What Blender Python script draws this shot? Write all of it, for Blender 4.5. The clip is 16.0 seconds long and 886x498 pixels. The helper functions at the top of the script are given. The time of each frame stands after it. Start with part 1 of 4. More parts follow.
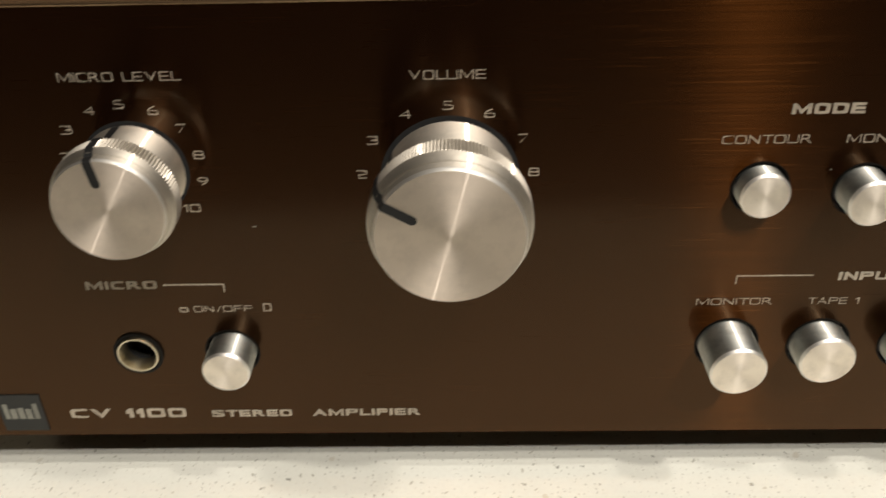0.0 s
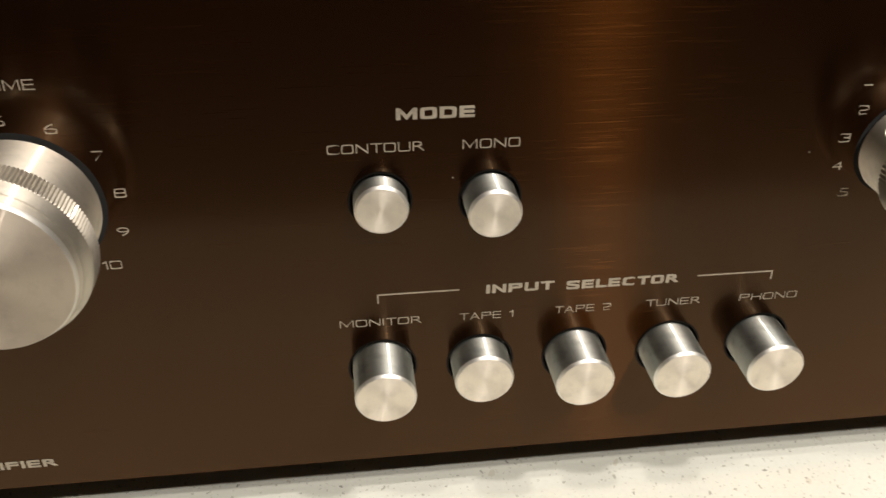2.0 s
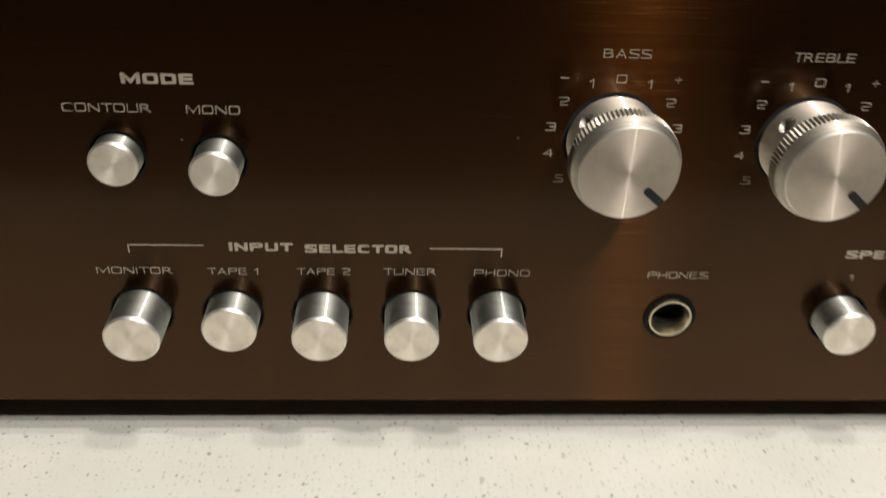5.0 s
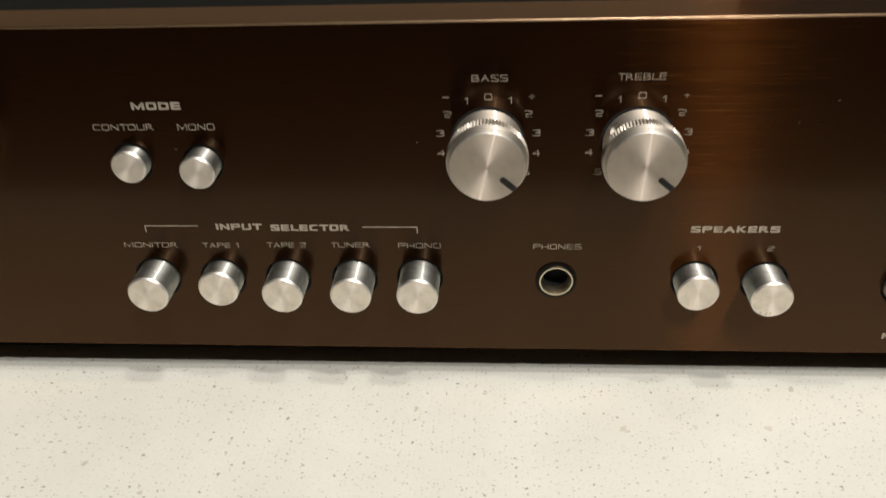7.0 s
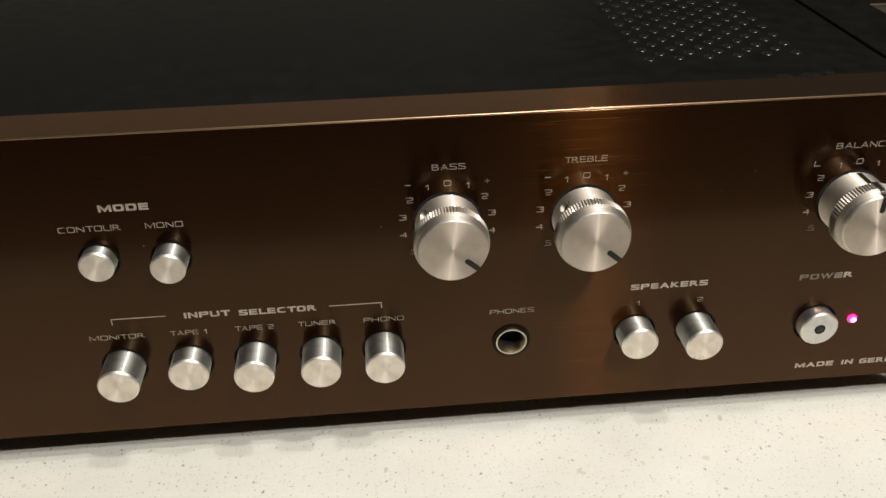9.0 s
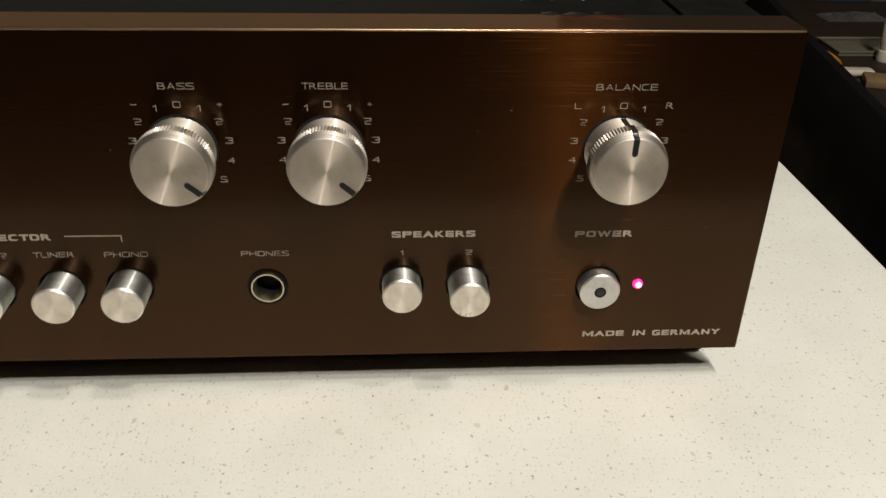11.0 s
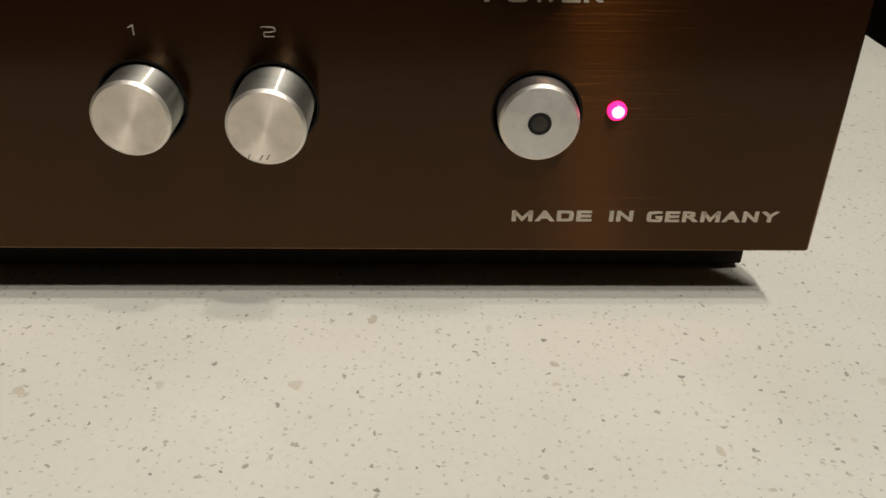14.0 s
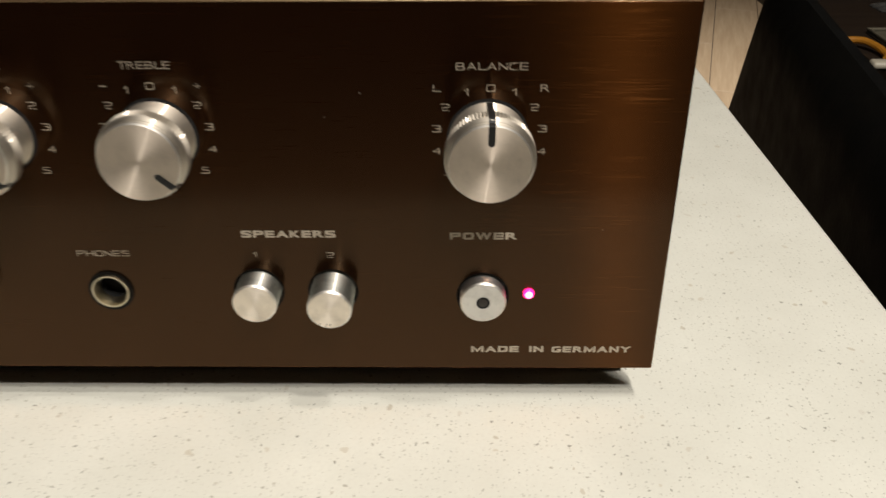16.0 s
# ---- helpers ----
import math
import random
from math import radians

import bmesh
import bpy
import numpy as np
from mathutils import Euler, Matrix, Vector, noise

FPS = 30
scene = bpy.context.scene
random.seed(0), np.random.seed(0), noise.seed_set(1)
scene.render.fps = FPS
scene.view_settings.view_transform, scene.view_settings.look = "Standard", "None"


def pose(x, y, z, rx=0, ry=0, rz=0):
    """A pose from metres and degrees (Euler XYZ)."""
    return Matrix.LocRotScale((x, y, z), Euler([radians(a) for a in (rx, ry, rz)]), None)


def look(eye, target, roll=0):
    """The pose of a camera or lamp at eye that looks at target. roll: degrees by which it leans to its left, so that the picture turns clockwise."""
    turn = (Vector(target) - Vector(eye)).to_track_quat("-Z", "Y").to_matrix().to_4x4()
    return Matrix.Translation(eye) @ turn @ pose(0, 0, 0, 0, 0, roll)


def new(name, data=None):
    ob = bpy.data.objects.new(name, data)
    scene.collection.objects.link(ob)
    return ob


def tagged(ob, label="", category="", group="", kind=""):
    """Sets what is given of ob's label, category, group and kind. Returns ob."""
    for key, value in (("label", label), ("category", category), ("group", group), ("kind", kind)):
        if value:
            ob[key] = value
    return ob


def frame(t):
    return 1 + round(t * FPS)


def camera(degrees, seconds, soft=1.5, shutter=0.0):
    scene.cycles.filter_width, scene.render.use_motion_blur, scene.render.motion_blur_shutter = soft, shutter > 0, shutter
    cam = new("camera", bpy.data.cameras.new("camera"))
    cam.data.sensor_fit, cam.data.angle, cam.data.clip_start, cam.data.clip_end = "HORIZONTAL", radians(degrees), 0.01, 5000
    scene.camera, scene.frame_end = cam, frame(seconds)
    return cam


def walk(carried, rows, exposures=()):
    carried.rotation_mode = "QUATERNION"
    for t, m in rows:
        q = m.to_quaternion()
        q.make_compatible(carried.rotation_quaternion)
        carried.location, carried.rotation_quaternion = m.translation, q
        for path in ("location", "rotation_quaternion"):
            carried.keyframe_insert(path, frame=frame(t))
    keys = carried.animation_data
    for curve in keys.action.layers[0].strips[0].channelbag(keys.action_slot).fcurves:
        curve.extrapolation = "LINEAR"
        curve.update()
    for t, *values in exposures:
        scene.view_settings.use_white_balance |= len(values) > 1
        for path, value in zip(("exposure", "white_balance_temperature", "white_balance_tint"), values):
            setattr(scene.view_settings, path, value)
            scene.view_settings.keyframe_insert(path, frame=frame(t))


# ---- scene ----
cam = camera(54.3, 16.0, soft=1.5, shutter=0.5)
PATH = [
    (0, (-0.10762, -0.15097, 0.15913), (-0.12394, 0.69868, -0.36796), -1.334),
    (0.2, (-0.10435, -0.14920, 0.16020), (-0.11129, 0.70028, -0.36737), -1.334),
    (0.5, (-0.10062, -0.14929, 0.16021), (-0.10622, 0.70279, -0.36317), -1.147),
    (0.8, (-0.10091, -0.14687, 0.15922), (-0.08143, 0.70201, -0.36902), -0.800),
    (1, (-0.09217, -0.14556, 0.15723), (-0.06341, 0.70557, -0.36693), -0.827),
    (1.2, (-0.08260, -0.14228, 0.15584), (-0.03665, 0.70809, -0.36833), -0.635),
    (1.5, (-0.06366, -0.13918, 0.15524), (-0.01097, 0.70732, -0.37453), -0.858),
    (2, (-0.05395, -0.13615, 0.15453), (0.05309, 0.70160, -0.38093), 0.438),
    (2.5, (-0.05014, -0.13624, 0.15349), (0.06905, 0.69643, -0.38730), 0.695),
    (3, (-0.04039, -0.14344, 0.15114), (0.07658, 0.68900, -0.39048), 0.247),
    (3.5, (-0.03249, -0.14920, 0.14906), (0.09901, 0.68402, -0.38802), 0.703),
    (4, (-0.02224, -0.15968, 0.14963), (0.12228, 0.67166, -0.38701), 1.258),
    (4.5, (-0.01626, -0.17098, 0.15519), (0.09972, 0.66523, -0.38082), 1.194),
    (4.8, (-0.00421, -0.16697, 0.15492), (0.09130, 0.67752, -0.37207), 2.651),
    (5, (0.00741, -0.15862, 0.15690), (0.06339, 0.68722, -0.37358), 2.465),
    (5.2, (0.01830, -0.15358, 0.15729), (0.02071, 0.69753, -0.36770), 0.956),
    (7.3, (0.05476, -0.21654, 0.19651), (-0.01147, 0.63147, -0.32933), -2.235),
    (7.5, (0.04909, -0.21394, 0.20680), (0.00565, 0.63042, -0.32721), -2.956),
    (8, (0.03017, -0.21275, 0.20736), (0.06518, 0.62984, -0.33005), -2.445),
    (8.2, (0.02956, -0.21065, 0.21016), (0.08897, 0.62840, -0.33065), -1.660),
    (10.3, (0.05920, -0.22219, 0.20359), (0.14613, 0.63474, -0.30445), -0.289),
    (10.5, (0.07738, -0.21950, 0.19406), (0.16443, 0.63582, -0.31668), 0.444),
    (11, (0.10576, -0.22203, 0.17866), (0.17407, 0.64401, -0.31663), 1.471),
    (11.5, (0.10722, -0.23118, 0.17737), (0.16160, 0.63712, -0.31568), 2.111),
    (12, (0.11918, -0.21486, 0.16722), (0.15894, 0.65302, -0.32796), 1.917),
    (12.3, (0.13999, -0.18718, 0.15478), (0.16560, 0.67438, -0.35224), 1.526),
    (12.5, (0.15086, -0.17025, 0.14122), (0.16690, 0.69738, -0.35572), 0.904),
    (12.7, (0.15431, -0.15421, 0.13096), (0.16128, 0.71057, -0.37114), 0.515),
    (13, (0.15491, -0.13834, 0.11786), (0.16059, 0.72544, -0.38597), 0.398),
    (13.3, (0.15991, -0.12545, 0.10340), (0.15860, 0.72664, -0.42001), 0.342),
    (13.5, (0.15572, -0.12239, 0.09950), (0.17046, 0.72746, -0.42733), 0.958),
    (13.7, (0.15550, -0.12203, 0.09745), (0.16556, 0.71981, -0.44218), 0.856),
    (14, (0.15285, -0.12580, 0.08812), (0.18255, 0.73376, -0.42204), 1.076),
    (14.3, (0.15194, -0.12112, 0.09551), (0.20191, 0.71071, -0.45727), 1.651),
    (14.5, (0.15960, -0.13065, 0.11041), (0.18634, 0.71160, -0.42803), 1.281),
    (14.7, (0.16627, -0.13780, 0.13363), (0.18251, 0.70410, -0.40576), 0.720),
    (14.9, (0.16850, -0.14901, 0.14264), (0.18549, 0.69616, -0.39160), 0.697),
    (15, (0.16778, -0.15554, 0.14204), (0.19143, 0.69806, -0.37835), 0.782),
    (15.2, (0.17030, -0.15919, 0.14673), (0.18866, 0.68807, -0.38412), 0.548),
    (15.5, (0.16986, -0.17347, 0.15179), (0.18349, 0.68896, -0.35420), 0.220),
    (16, (0.16218, -0.19667, 0.16526), (0.15569, 0.67044, -0.33281), -0.214),
]
walk(cam, [(t, look(eye, target, roll)) for t, eye, target, roll in PATH],
     exposures=((0, 0.32, 6500, 10), (2.2, 0.33, 6500, 10), (3, 0.22, 6500, 10), (4.5, 0.08, 6250, 10), (5.2, 0.05, 6250, 10), (7.3, 0.08, 6250, 10), (8.2, 0.1, 6250, 10), (10.5, 0.14, 6250, 10), (11, -0.06, 6380, 10), (11.5, -0.21, 6500, 10), (12.5, -0.24, 6500, 10), (13.5, -0.28, 6500, 10), (14, -0.42, 6500, 10), (14.5, -0.58, 6500, 10), (14.7, -0.34, 6500, 10), (15, -0.15, 6500, 10), (16, 0, 6500, 10)))

# ---- world and lamps ----
world = bpy.data.worlds.new("room_dark")
world.use_nodes = True
scene.world = world
world.node_tree.nodes["Background"].inputs[0].default_value = (1.0, 0.72, 0.45, 1)
world.node_tree.nodes["Background"].inputs[1].default_value = 0.004


def downlight(x, y, z, watts, size, spread):
    data = bpy.data.lights.new("downlight", "AREA")
    data.shape, data.size, data.energy, data.color = "DISK", size, watts, (1.0, 0.94, 0.857)
    data.spread = radians(spread)
    ob = new("downlight", data)
    ob.matrix_world = pose(x, y, z)
    return ob


CEIL = 1.84          # ceiling height over the worktop
# all out of view; the last one is added to brighten the dining floor
LAMPS = ((0.61, -1.24, 22.0, 160), (0.60, -1.02, 14.4, 160), (0.60, -0.68, 12.0, 160), (0.57, -0.42, 6.2, 160), (1.15, 2.75, 22.0, 75))
for lx, ly, watts, spread in LAMPS:
    downlight(lx, ly, CEIL - 0.016, watts, 0.09, spread)


# ---- materials ----
class Nodes:
    """A small helper round one node material."""

    def __init__(self, name):
        self.mat = bpy.data.materials.new(name)
        self.mat.use_nodes = True
        self.tree = self.mat.node_tree
        self.bsdf = self.tree.nodes["Principled BSDF"]

    def add(self, kind, **values):
        n = self.tree.nodes.new(kind)
        for k, v in values.items():
            if k in n.inputs:
                n.inputs[k].default_value = v
        return n

    def join(self, a, b):
        self.tree.links.new(a, b)

    def set(self, **values):
        for k, v in values.items():
            self.bsdf.inputs[k.replace("_", " ")].default_value = v
        return self

    def coords(self, scale, kind="Object"):
        c = self.add("ShaderNodeTexCoord")
        m = self.add("ShaderNodeMapping")
        m.inputs["Scale"].default_value = scale
        self.join(c.outputs[kind], m.inputs["Vector"])
        return m.outputs["Vector"]

    def noise(self, vec, scale, detail=3.0, rough=0.55):
        n = self.add("ShaderNodeTexNoise")
        n.inputs["Scale"].default_value = scale
        n.inputs["Detail"].default_value = detail
        n.inputs["Roughness"].default_value = rough
        self.join(vec, n.inputs["Vector"])
        return n.outputs["Fac"]

    def span(self, fac, a, b, lo, hi):
        r = self.add("ShaderNodeMapRange")
        r.inputs["From Min"].default_value, r.inputs["From Max"].default_value = a, b
        r.inputs["To Min"].default_value, r.inputs["To Max"].default_value = lo, hi
        self.join(fac, r.inputs["Value"])
        return r.outputs["Result"]

    def ramp(self, fac, *stops):
        r = self.add("ShaderNodeValToRGB")
        els = r.color_ramp.elements
        while len(els) < len(stops):
            els.new(0.5)
        for e, (p, c) in zip(els, stops):
            e.position, e.color = p, (*c, 1)
        self.join(fac, r.inputs["Fac"])
        return r.outputs["Color"]

    def mix(self, fac, a, b):
        m = self.add("ShaderNodeMix")
        m.data_type = "RGBA"
        for slot, v in ((6, a), (7, b)):
            if isinstance(v, tuple):
                m.inputs[slot].default_value = (*v, 1)
            else:
                self.join(v, m.inputs[slot])
        if isinstance(fac, float):
            m.inputs[0].default_value = fac
        else:
            self.join(fac, m.inputs[0])
        return m.outputs[2]

    def math(self, op, a, b=None):
        m = self.add("ShaderNodeMath")
        m.operation = op
        for slot, v in ((0, a), (1, b)):
            if v is None:
                continue
            if isinstance(v, (int, float)):
                m.inputs[slot].default_value = v
            else:
                self.join(v, m.inputs[slot])
        return m.outputs[0]

    def bump(self, height, strength, distance):
        b = self.add("ShaderNodeBump")
        b.inputs["Strength"].default_value = strength
        b.inputs["Distance"].default_value = distance
        self.join(height, b.inputs["Height"])
        self.join(b.outputs["Normal"], self.bsdf.inputs["Normal"])


def brushed_panel(name, shine=1.0, matt_tone=(0.0054, 0.0020, 0.0008, 1)):
    n = Nodes(name)
    fine = n.noise(n.coords((5, 900, 3200)), 1.0, 4.0, 0.65)
    wide = n.noise(n.coords((60, 100, 2400)), 1.0, 4.0, 0.65)
    blotch = n.noise(n.coords((14, 14, 14)), 1.0, 4.0, 0.6)
    col = n.mix(n.span(fine, 0.35, 0.7, 0.0, 1.0), (0.0082, 0.0026, 0.00045), (0.0168, 0.0051, 0.00090))
    scratch = n.math("MULTIPLY", n.span(wide, 0.54, 0.72, 0.0, 0.60), n.span(n.noise(n.coords((30, 30, 90)), 1.0, 2.0, 0.5), 0.40, 0.62, 0.15, 1.0))
    col = n.mix(scratch, col, (0.0600, 0.0212, 0.0052))
    col = n.mix(n.span(blotch, 0.35, 0.75, 0.0, 0.3), col, (0.0064, 0.0021, 0.0005))
    b = n.add("ShaderNodeBump")
    b.inputs["Strength"].default_value, b.inputs["Distance"].default_value = 0.05, 0.00005
    n.join(fine, b.inputs["Height"])
    t = n.add("ShaderNodeTangent")
    t.direction_type, t.uv_map = "UV_MAP", "UVMap"
    gloss = n.add("ShaderNodeAddShader")
    for slot, (share, aniso, rough) in enumerate(((0.54, 0.64, 0.43), (0.20, 0.82, 0.40))):
        g = n.add("ShaderNodeBsdfAnisotropic")
        g.distribution = "BECKMANN"
        g.inputs["Anisotropy"].default_value = aniso
        n.join(n.mix(share * shine, (0.0, 0.0, 0.0), col), g.inputs["Color"])
        n.join(n.math("ADD", n.span(fine, 0.3, 0.7, rough - 0.012, rough + 0.012), n.span(wide, 0.45, 0.72, 0.0, 0.016)), g.inputs["Roughness"])
        n.join(b.outputs["Normal"], g.inputs["Normal"])
        n.join(t.outputs["Tangent"], g.inputs["Tangent"])
        n.join(g.outputs[0], gloss.inputs[slot])
    # the clear sealed layer over the dyed metal
    seal = n.add("ShaderNodeBsdfAnisotropic")
    skin = n.add("ShaderNodeFresnel")
    skin.inputs["IOR"].default_value = 1.5
    n.join(n.mix(skin.outputs[0], (0.0, 0.0, 0.0), (0.70, 0.35, 0.175)), seal.inputs["Color"])
    seal.distribution = "BECKMANN"
    seal.inputs["Roughness"].default_value = 0.25
    seal.inputs["Anisotropy"].default_value = 0.66
    n.join(t.outputs["Tangent"], seal.inputs["Tangent"])
    # smooth upper skin of the seal, with a faint mirror image in it
    mirror = n.add("ShaderNodeBsdfAnisotropic")
    n.join(n.mix(skin.outputs[0], (0.0, 0.0, 0.0), (0.37, 0.30, 0.21)), mirror.inputs["Color"])
    n.join(n.span(blotch, 0.35, 0.7, 0.085, 0.14), mirror.inputs["Roughness"])
    mirror.inputs["Anisotropy"].default_value = 0.45
    n.join(t.outputs["Tangent"], mirror.inputs["Tangent"])
    top = n.add("ShaderNodeAddShader")
    n.join(seal.outputs[0], top.inputs[0])
    n.join(mirror.outputs[0], top.inputs[1])
    dye = n.add("ShaderNodeBsdfDiffuse")
    dye.inputs["Color"].default_value = matt_tone
    base = n.add("ShaderNodeAddShader")
    n.join(dye.outputs[0], base.inputs[0])
    both = n.add("ShaderNodeAddShader")
    n.join(gloss.outputs[0], base.inputs[1])
    n.join(base.outputs[0], both.inputs[0])
    n.join(top.outputs[0], both.inputs[1])
    n.join(both.outputs[0], n.tree.nodes["Material Output"].inputs["Surface"])
    return n.mat


def turned_aluminium(name, tone, rough, aniso=0.8, dirt=0.1, line=0.0, line_rough=0.30, line_aniso=0.96):
    """Lathe-turned metal: a broad sheen, and, by the share line, a tight one along the fresh tool marks."""
    n = Nodes(name)
    stain = n.noise(n.coords((330, 330, 330)), 1.0, 5.0, 0.6)
    # lathe lines: rings round the axis on the face, hoops along the side
    flat = n.add("ShaderNodeVectorMath")
    flat.operation = "LENGTH"
    n.join(n.coords((1, 0, 1)), flat.inputs[0])
    sep = n.add("ShaderNodeSeparateXYZ")
    n.join(n.coords((1, 1, 1)), sep.inputs[0])
    ring = n.add("ShaderNodeCombineXYZ")
    n.join(flat.outputs["Value"], ring.inputs[0])
    n.join(sep.outputs[1], ring.inputs[1])
    lines = n.noise(ring.outputs[0], 9000, 2.0, 0.6)
    dark = tuple(c * 0.68 for c in tone)
    col = n.mix(n.span(stain, 0.48, 0.72, 0.0, dirt * 3), tone, dark)
    col = n.mix(n.span(lines, 0.35, 0.7, 0.0, 0.2), col, tuple(c * 0.82 for c in tone))
    turn = n.add("ShaderNodeTangent")
    turn.direction_type, turn.axis = "RADIAL", "Y"
    lobes = []
    for r, an in ((rough, aniso), (line_rough, line_aniso)):
        g = n.add("ShaderNodeBsdfAnisotropic")
        g.inputs["Anisotropy"].default_value, g.inputs["Rotation"].default_value = an, 0.0
        n.join(col, g.inputs["Color"])
        n.join(n.math("ADD", n.span(lines, 0.3, 0.7, r - 0.008, r + 0.012), n.span(stain, 0.5, 0.8, 0.0, 0.05)), g.inputs["Roughness"])
        n.join(turn.outputs[0], g.inputs["Tangent"])
        lobes.append(g)
    both = n.add("ShaderNodeMixShader")
    both.inputs[0].default_value = line
    n.join(lobes[0].outputs[0], both.inputs[1])
    n.join(lobes[1].outputs[0], both.inputs[2])
    n.join(both.outputs[0], n.tree.nodes["Material Output"].inputs["Surface"])
    return n.mat


def plain(name, colour, rough, metal=0.0, grain=400.0, spread=0.25, bump=0.0, depth=0.0002):
    n = Nodes(name)
    n.set(Metallic=metal)
    a = n.noise(n.coords((grain, grain, grain)), 1.0, 4.0, 0.6)
    b = n.noise(n.coords((grain / 9, grain / 9, grain / 9)), 1.0, 3.0, 0.5)
    dark = tuple(c * (1 - spread) for c in colour)
    lite = tuple(min(1, c * (1 + spread * 0.6)) for c in colour)
    n.join(n.mix(n.span(n.math("ADD", n.math("MULTIPLY", a, 0.5), n.math("MULTIPLY", b, 0.5)), 0.35, 0.65, 0.0, 1.0), dark, lite), n.bsdf.inputs["Base Color"])
    n.join(n.span(b, 0.3, 0.7, rough * 0.88, min(1.0, rough * 1.12)), n.bsdf.inputs["Roughness"])
    if bump:
        n.bump(a, bump, depth)
    return n.mat


def quartz():
    n = Nodes("speckled_cream_quartz")
    vec = n.coords((1, 1, 1))
    cloud = n.noise(n.coords((22, 22, 22)), 1.0, 4.0, 0.6)
    grit = n.noise(n.coords((900, 900, 900)), 1.0, 2.0, 0.5)
    base = n.mix(n.span(cloud, 0.3, 0.7, 0.0, 1.0), (0.64, 0.632, 0.560), (0.705, 0.698, 0.625))
    base = n.mix(n.span(grit, 0.45, 0.8, 0.0, 0.35), base, (0.58, 0.56, 0.50))

    def flecks(scale, low, high, keep, stretch, warp):
        # chips of uneven size and shape, some cells left empty
        jit = n.add("ShaderNodeTexNoise")
        jit.inputs["Scale"].default_value, jit.inputs["Detail"].default_value = scale * 1.7, 2.0
        n.join(vec, jit.inputs["Vector"])
        off = n.add("ShaderNodeVectorMath")
        off.operation = "MULTIPLY_ADD"
        n.join(jit.outputs["Color"], off.inputs[0])
        off.inputs[1].default_value = (warp / scale,) * 3
        n.join(vec, off.inputs[2])
        v = n.add("ShaderNodeTexVoronoi")
        v.voronoi_dimensions = "2D"
        v.inputs["Scale"].default_value = scale
        m = n.add("ShaderNodeMapping")
        m.inputs["Scale"].default_value = stretch
        n.join(off.outputs[0], m.inputs["Vector"])
        n.join(m.outputs["Vector"], v.inputs["Vector"])
        sep = n.add("ShaderNodeSeparateColor")
        n.join(v.outputs["Color"], sep.inputs[0])
        size = n.span(sep.outputs[0], keep, 1.0, low, high)
        inside = n.math("LESS_THAN", v.outputs["Distance"], size)
        kept = n.math("GREATER_THAN", sep.outputs[0], keep)
        return n.math("MULTIPLY", inside, kept), sep.outputs[1]

    big, tone = flecks(95, 0.035, 0.098, 0.76, (1.0, 0.85, 1), 0.45)
    base = n.mix(n.math("MULTIPLY", big, 0.52), base, n.ramp(tone, (0.0, (0.36, 0.30, 0.21)), (0.6, (0.50, 0.44, 0.33)), (1.0, (0.62, 0.60, 0.55))))
    mid, tone2 = flecks(330, 0.05, 0.13, 0.70, (1.0, 0.9, 1), 0.8)
    base = n.mix(n.math("MULTIPLY", mid, 0.68), base, n.ramp(tone2, (0.0, (0.13, 0.125, 0.105)), (0.6, (0.30, 0.28, 0.225)), (1.0, (0.46, 0.42, 0.34))))
    tiny, tone3 = flecks(720, 0.06, 0.20, 0.54, (0.9, 1.0, 1), 0.9)
    base = n.mix(n.math("MULTIPLY", tiny, 0.42), base, n.ramp(tone3, (0.0, (0.16, 0.15, 0.12)), (1.0, (0.45, 0.42, 0.35))))
    n.join(base, n.bsdf.inputs["Base Color"])
    n.join(n.span(cloud, 0.3, 0.7, 0.28, 0.40), n.bsdf.inputs["Roughness"])
    n.set(Specular_IOR_Level=0.22)
    return n.mat


def wood(name, light, dark, rough, along):
    n = Nodes(name)
    s = (3, 40, 40) if along == "x" else (40, 3, 40)
    g = n.noise(n.coords(s), 1.0, 5.0, 0.62)
    h = n.noise(n.coords(tuple(v * 6 for v in s)), 1.0, 3.0, 0.6)
    info = n.add("ShaderNodeObjectInfo")
    tint = n.span(info.outputs["Random"], 0, 1, 0.0, 0.35)
    col = n.mix(n.span(g, 0.3, 0.7, 0.0, 1.0), light, dark)
    col = n.mix(n.span(h, 0.4, 0.75, 0.0, 0.4), col, dark)
    n.join(n.mix(tint, col, dark), n.bsdf.inputs["Base Color"])
    n.join(n.span(g, 0.3, 0.7, rough - 0.06, rough + 0.08), n.bsdf.inputs["Roughness"])
    n.bump(h, 0.15, 0.0004)
    return n.mat


def glow(name, colour, strength):
    n = Nodes(name)
    n.set(Base_Color=(0.5, 0.02, 0.12, 1), Roughness=0.25, Emission_Color=(*colour, 1), Emission_Strength=strength)
    return n.mat


M_PANEL = brushed_panel("brown_anodised_brushed_aluminium")
# same finish as the front, less gloss; its grey reflected haze is painted in
M_LIP = brushed_panel("dusty_brown_anodised_lip", 0.40, (0.0135, 0.0098, 0.0068, 1))
M_EDGE = turned_aluminium("bare_cut_aluminium_edge", (0.42, 0.28, 0.17), 0.32, 0.0)
M_KNOB = turned_aluminium("turned_aluminium_side", (0.70, 0.645, 0.56), 0.66, 0.42, 0.16, 0.20, 0.33, 0.90)
M_FACE = turned_aluminium("turned_aluminium_face", (0.77, 0.675, 0.575), 0.60, 0.33, 0.14, 0.035, 0.36)
# button sides mottled, and toned darker for the dark room they reflect
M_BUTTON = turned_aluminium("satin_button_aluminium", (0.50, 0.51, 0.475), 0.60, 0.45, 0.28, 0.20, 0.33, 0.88)
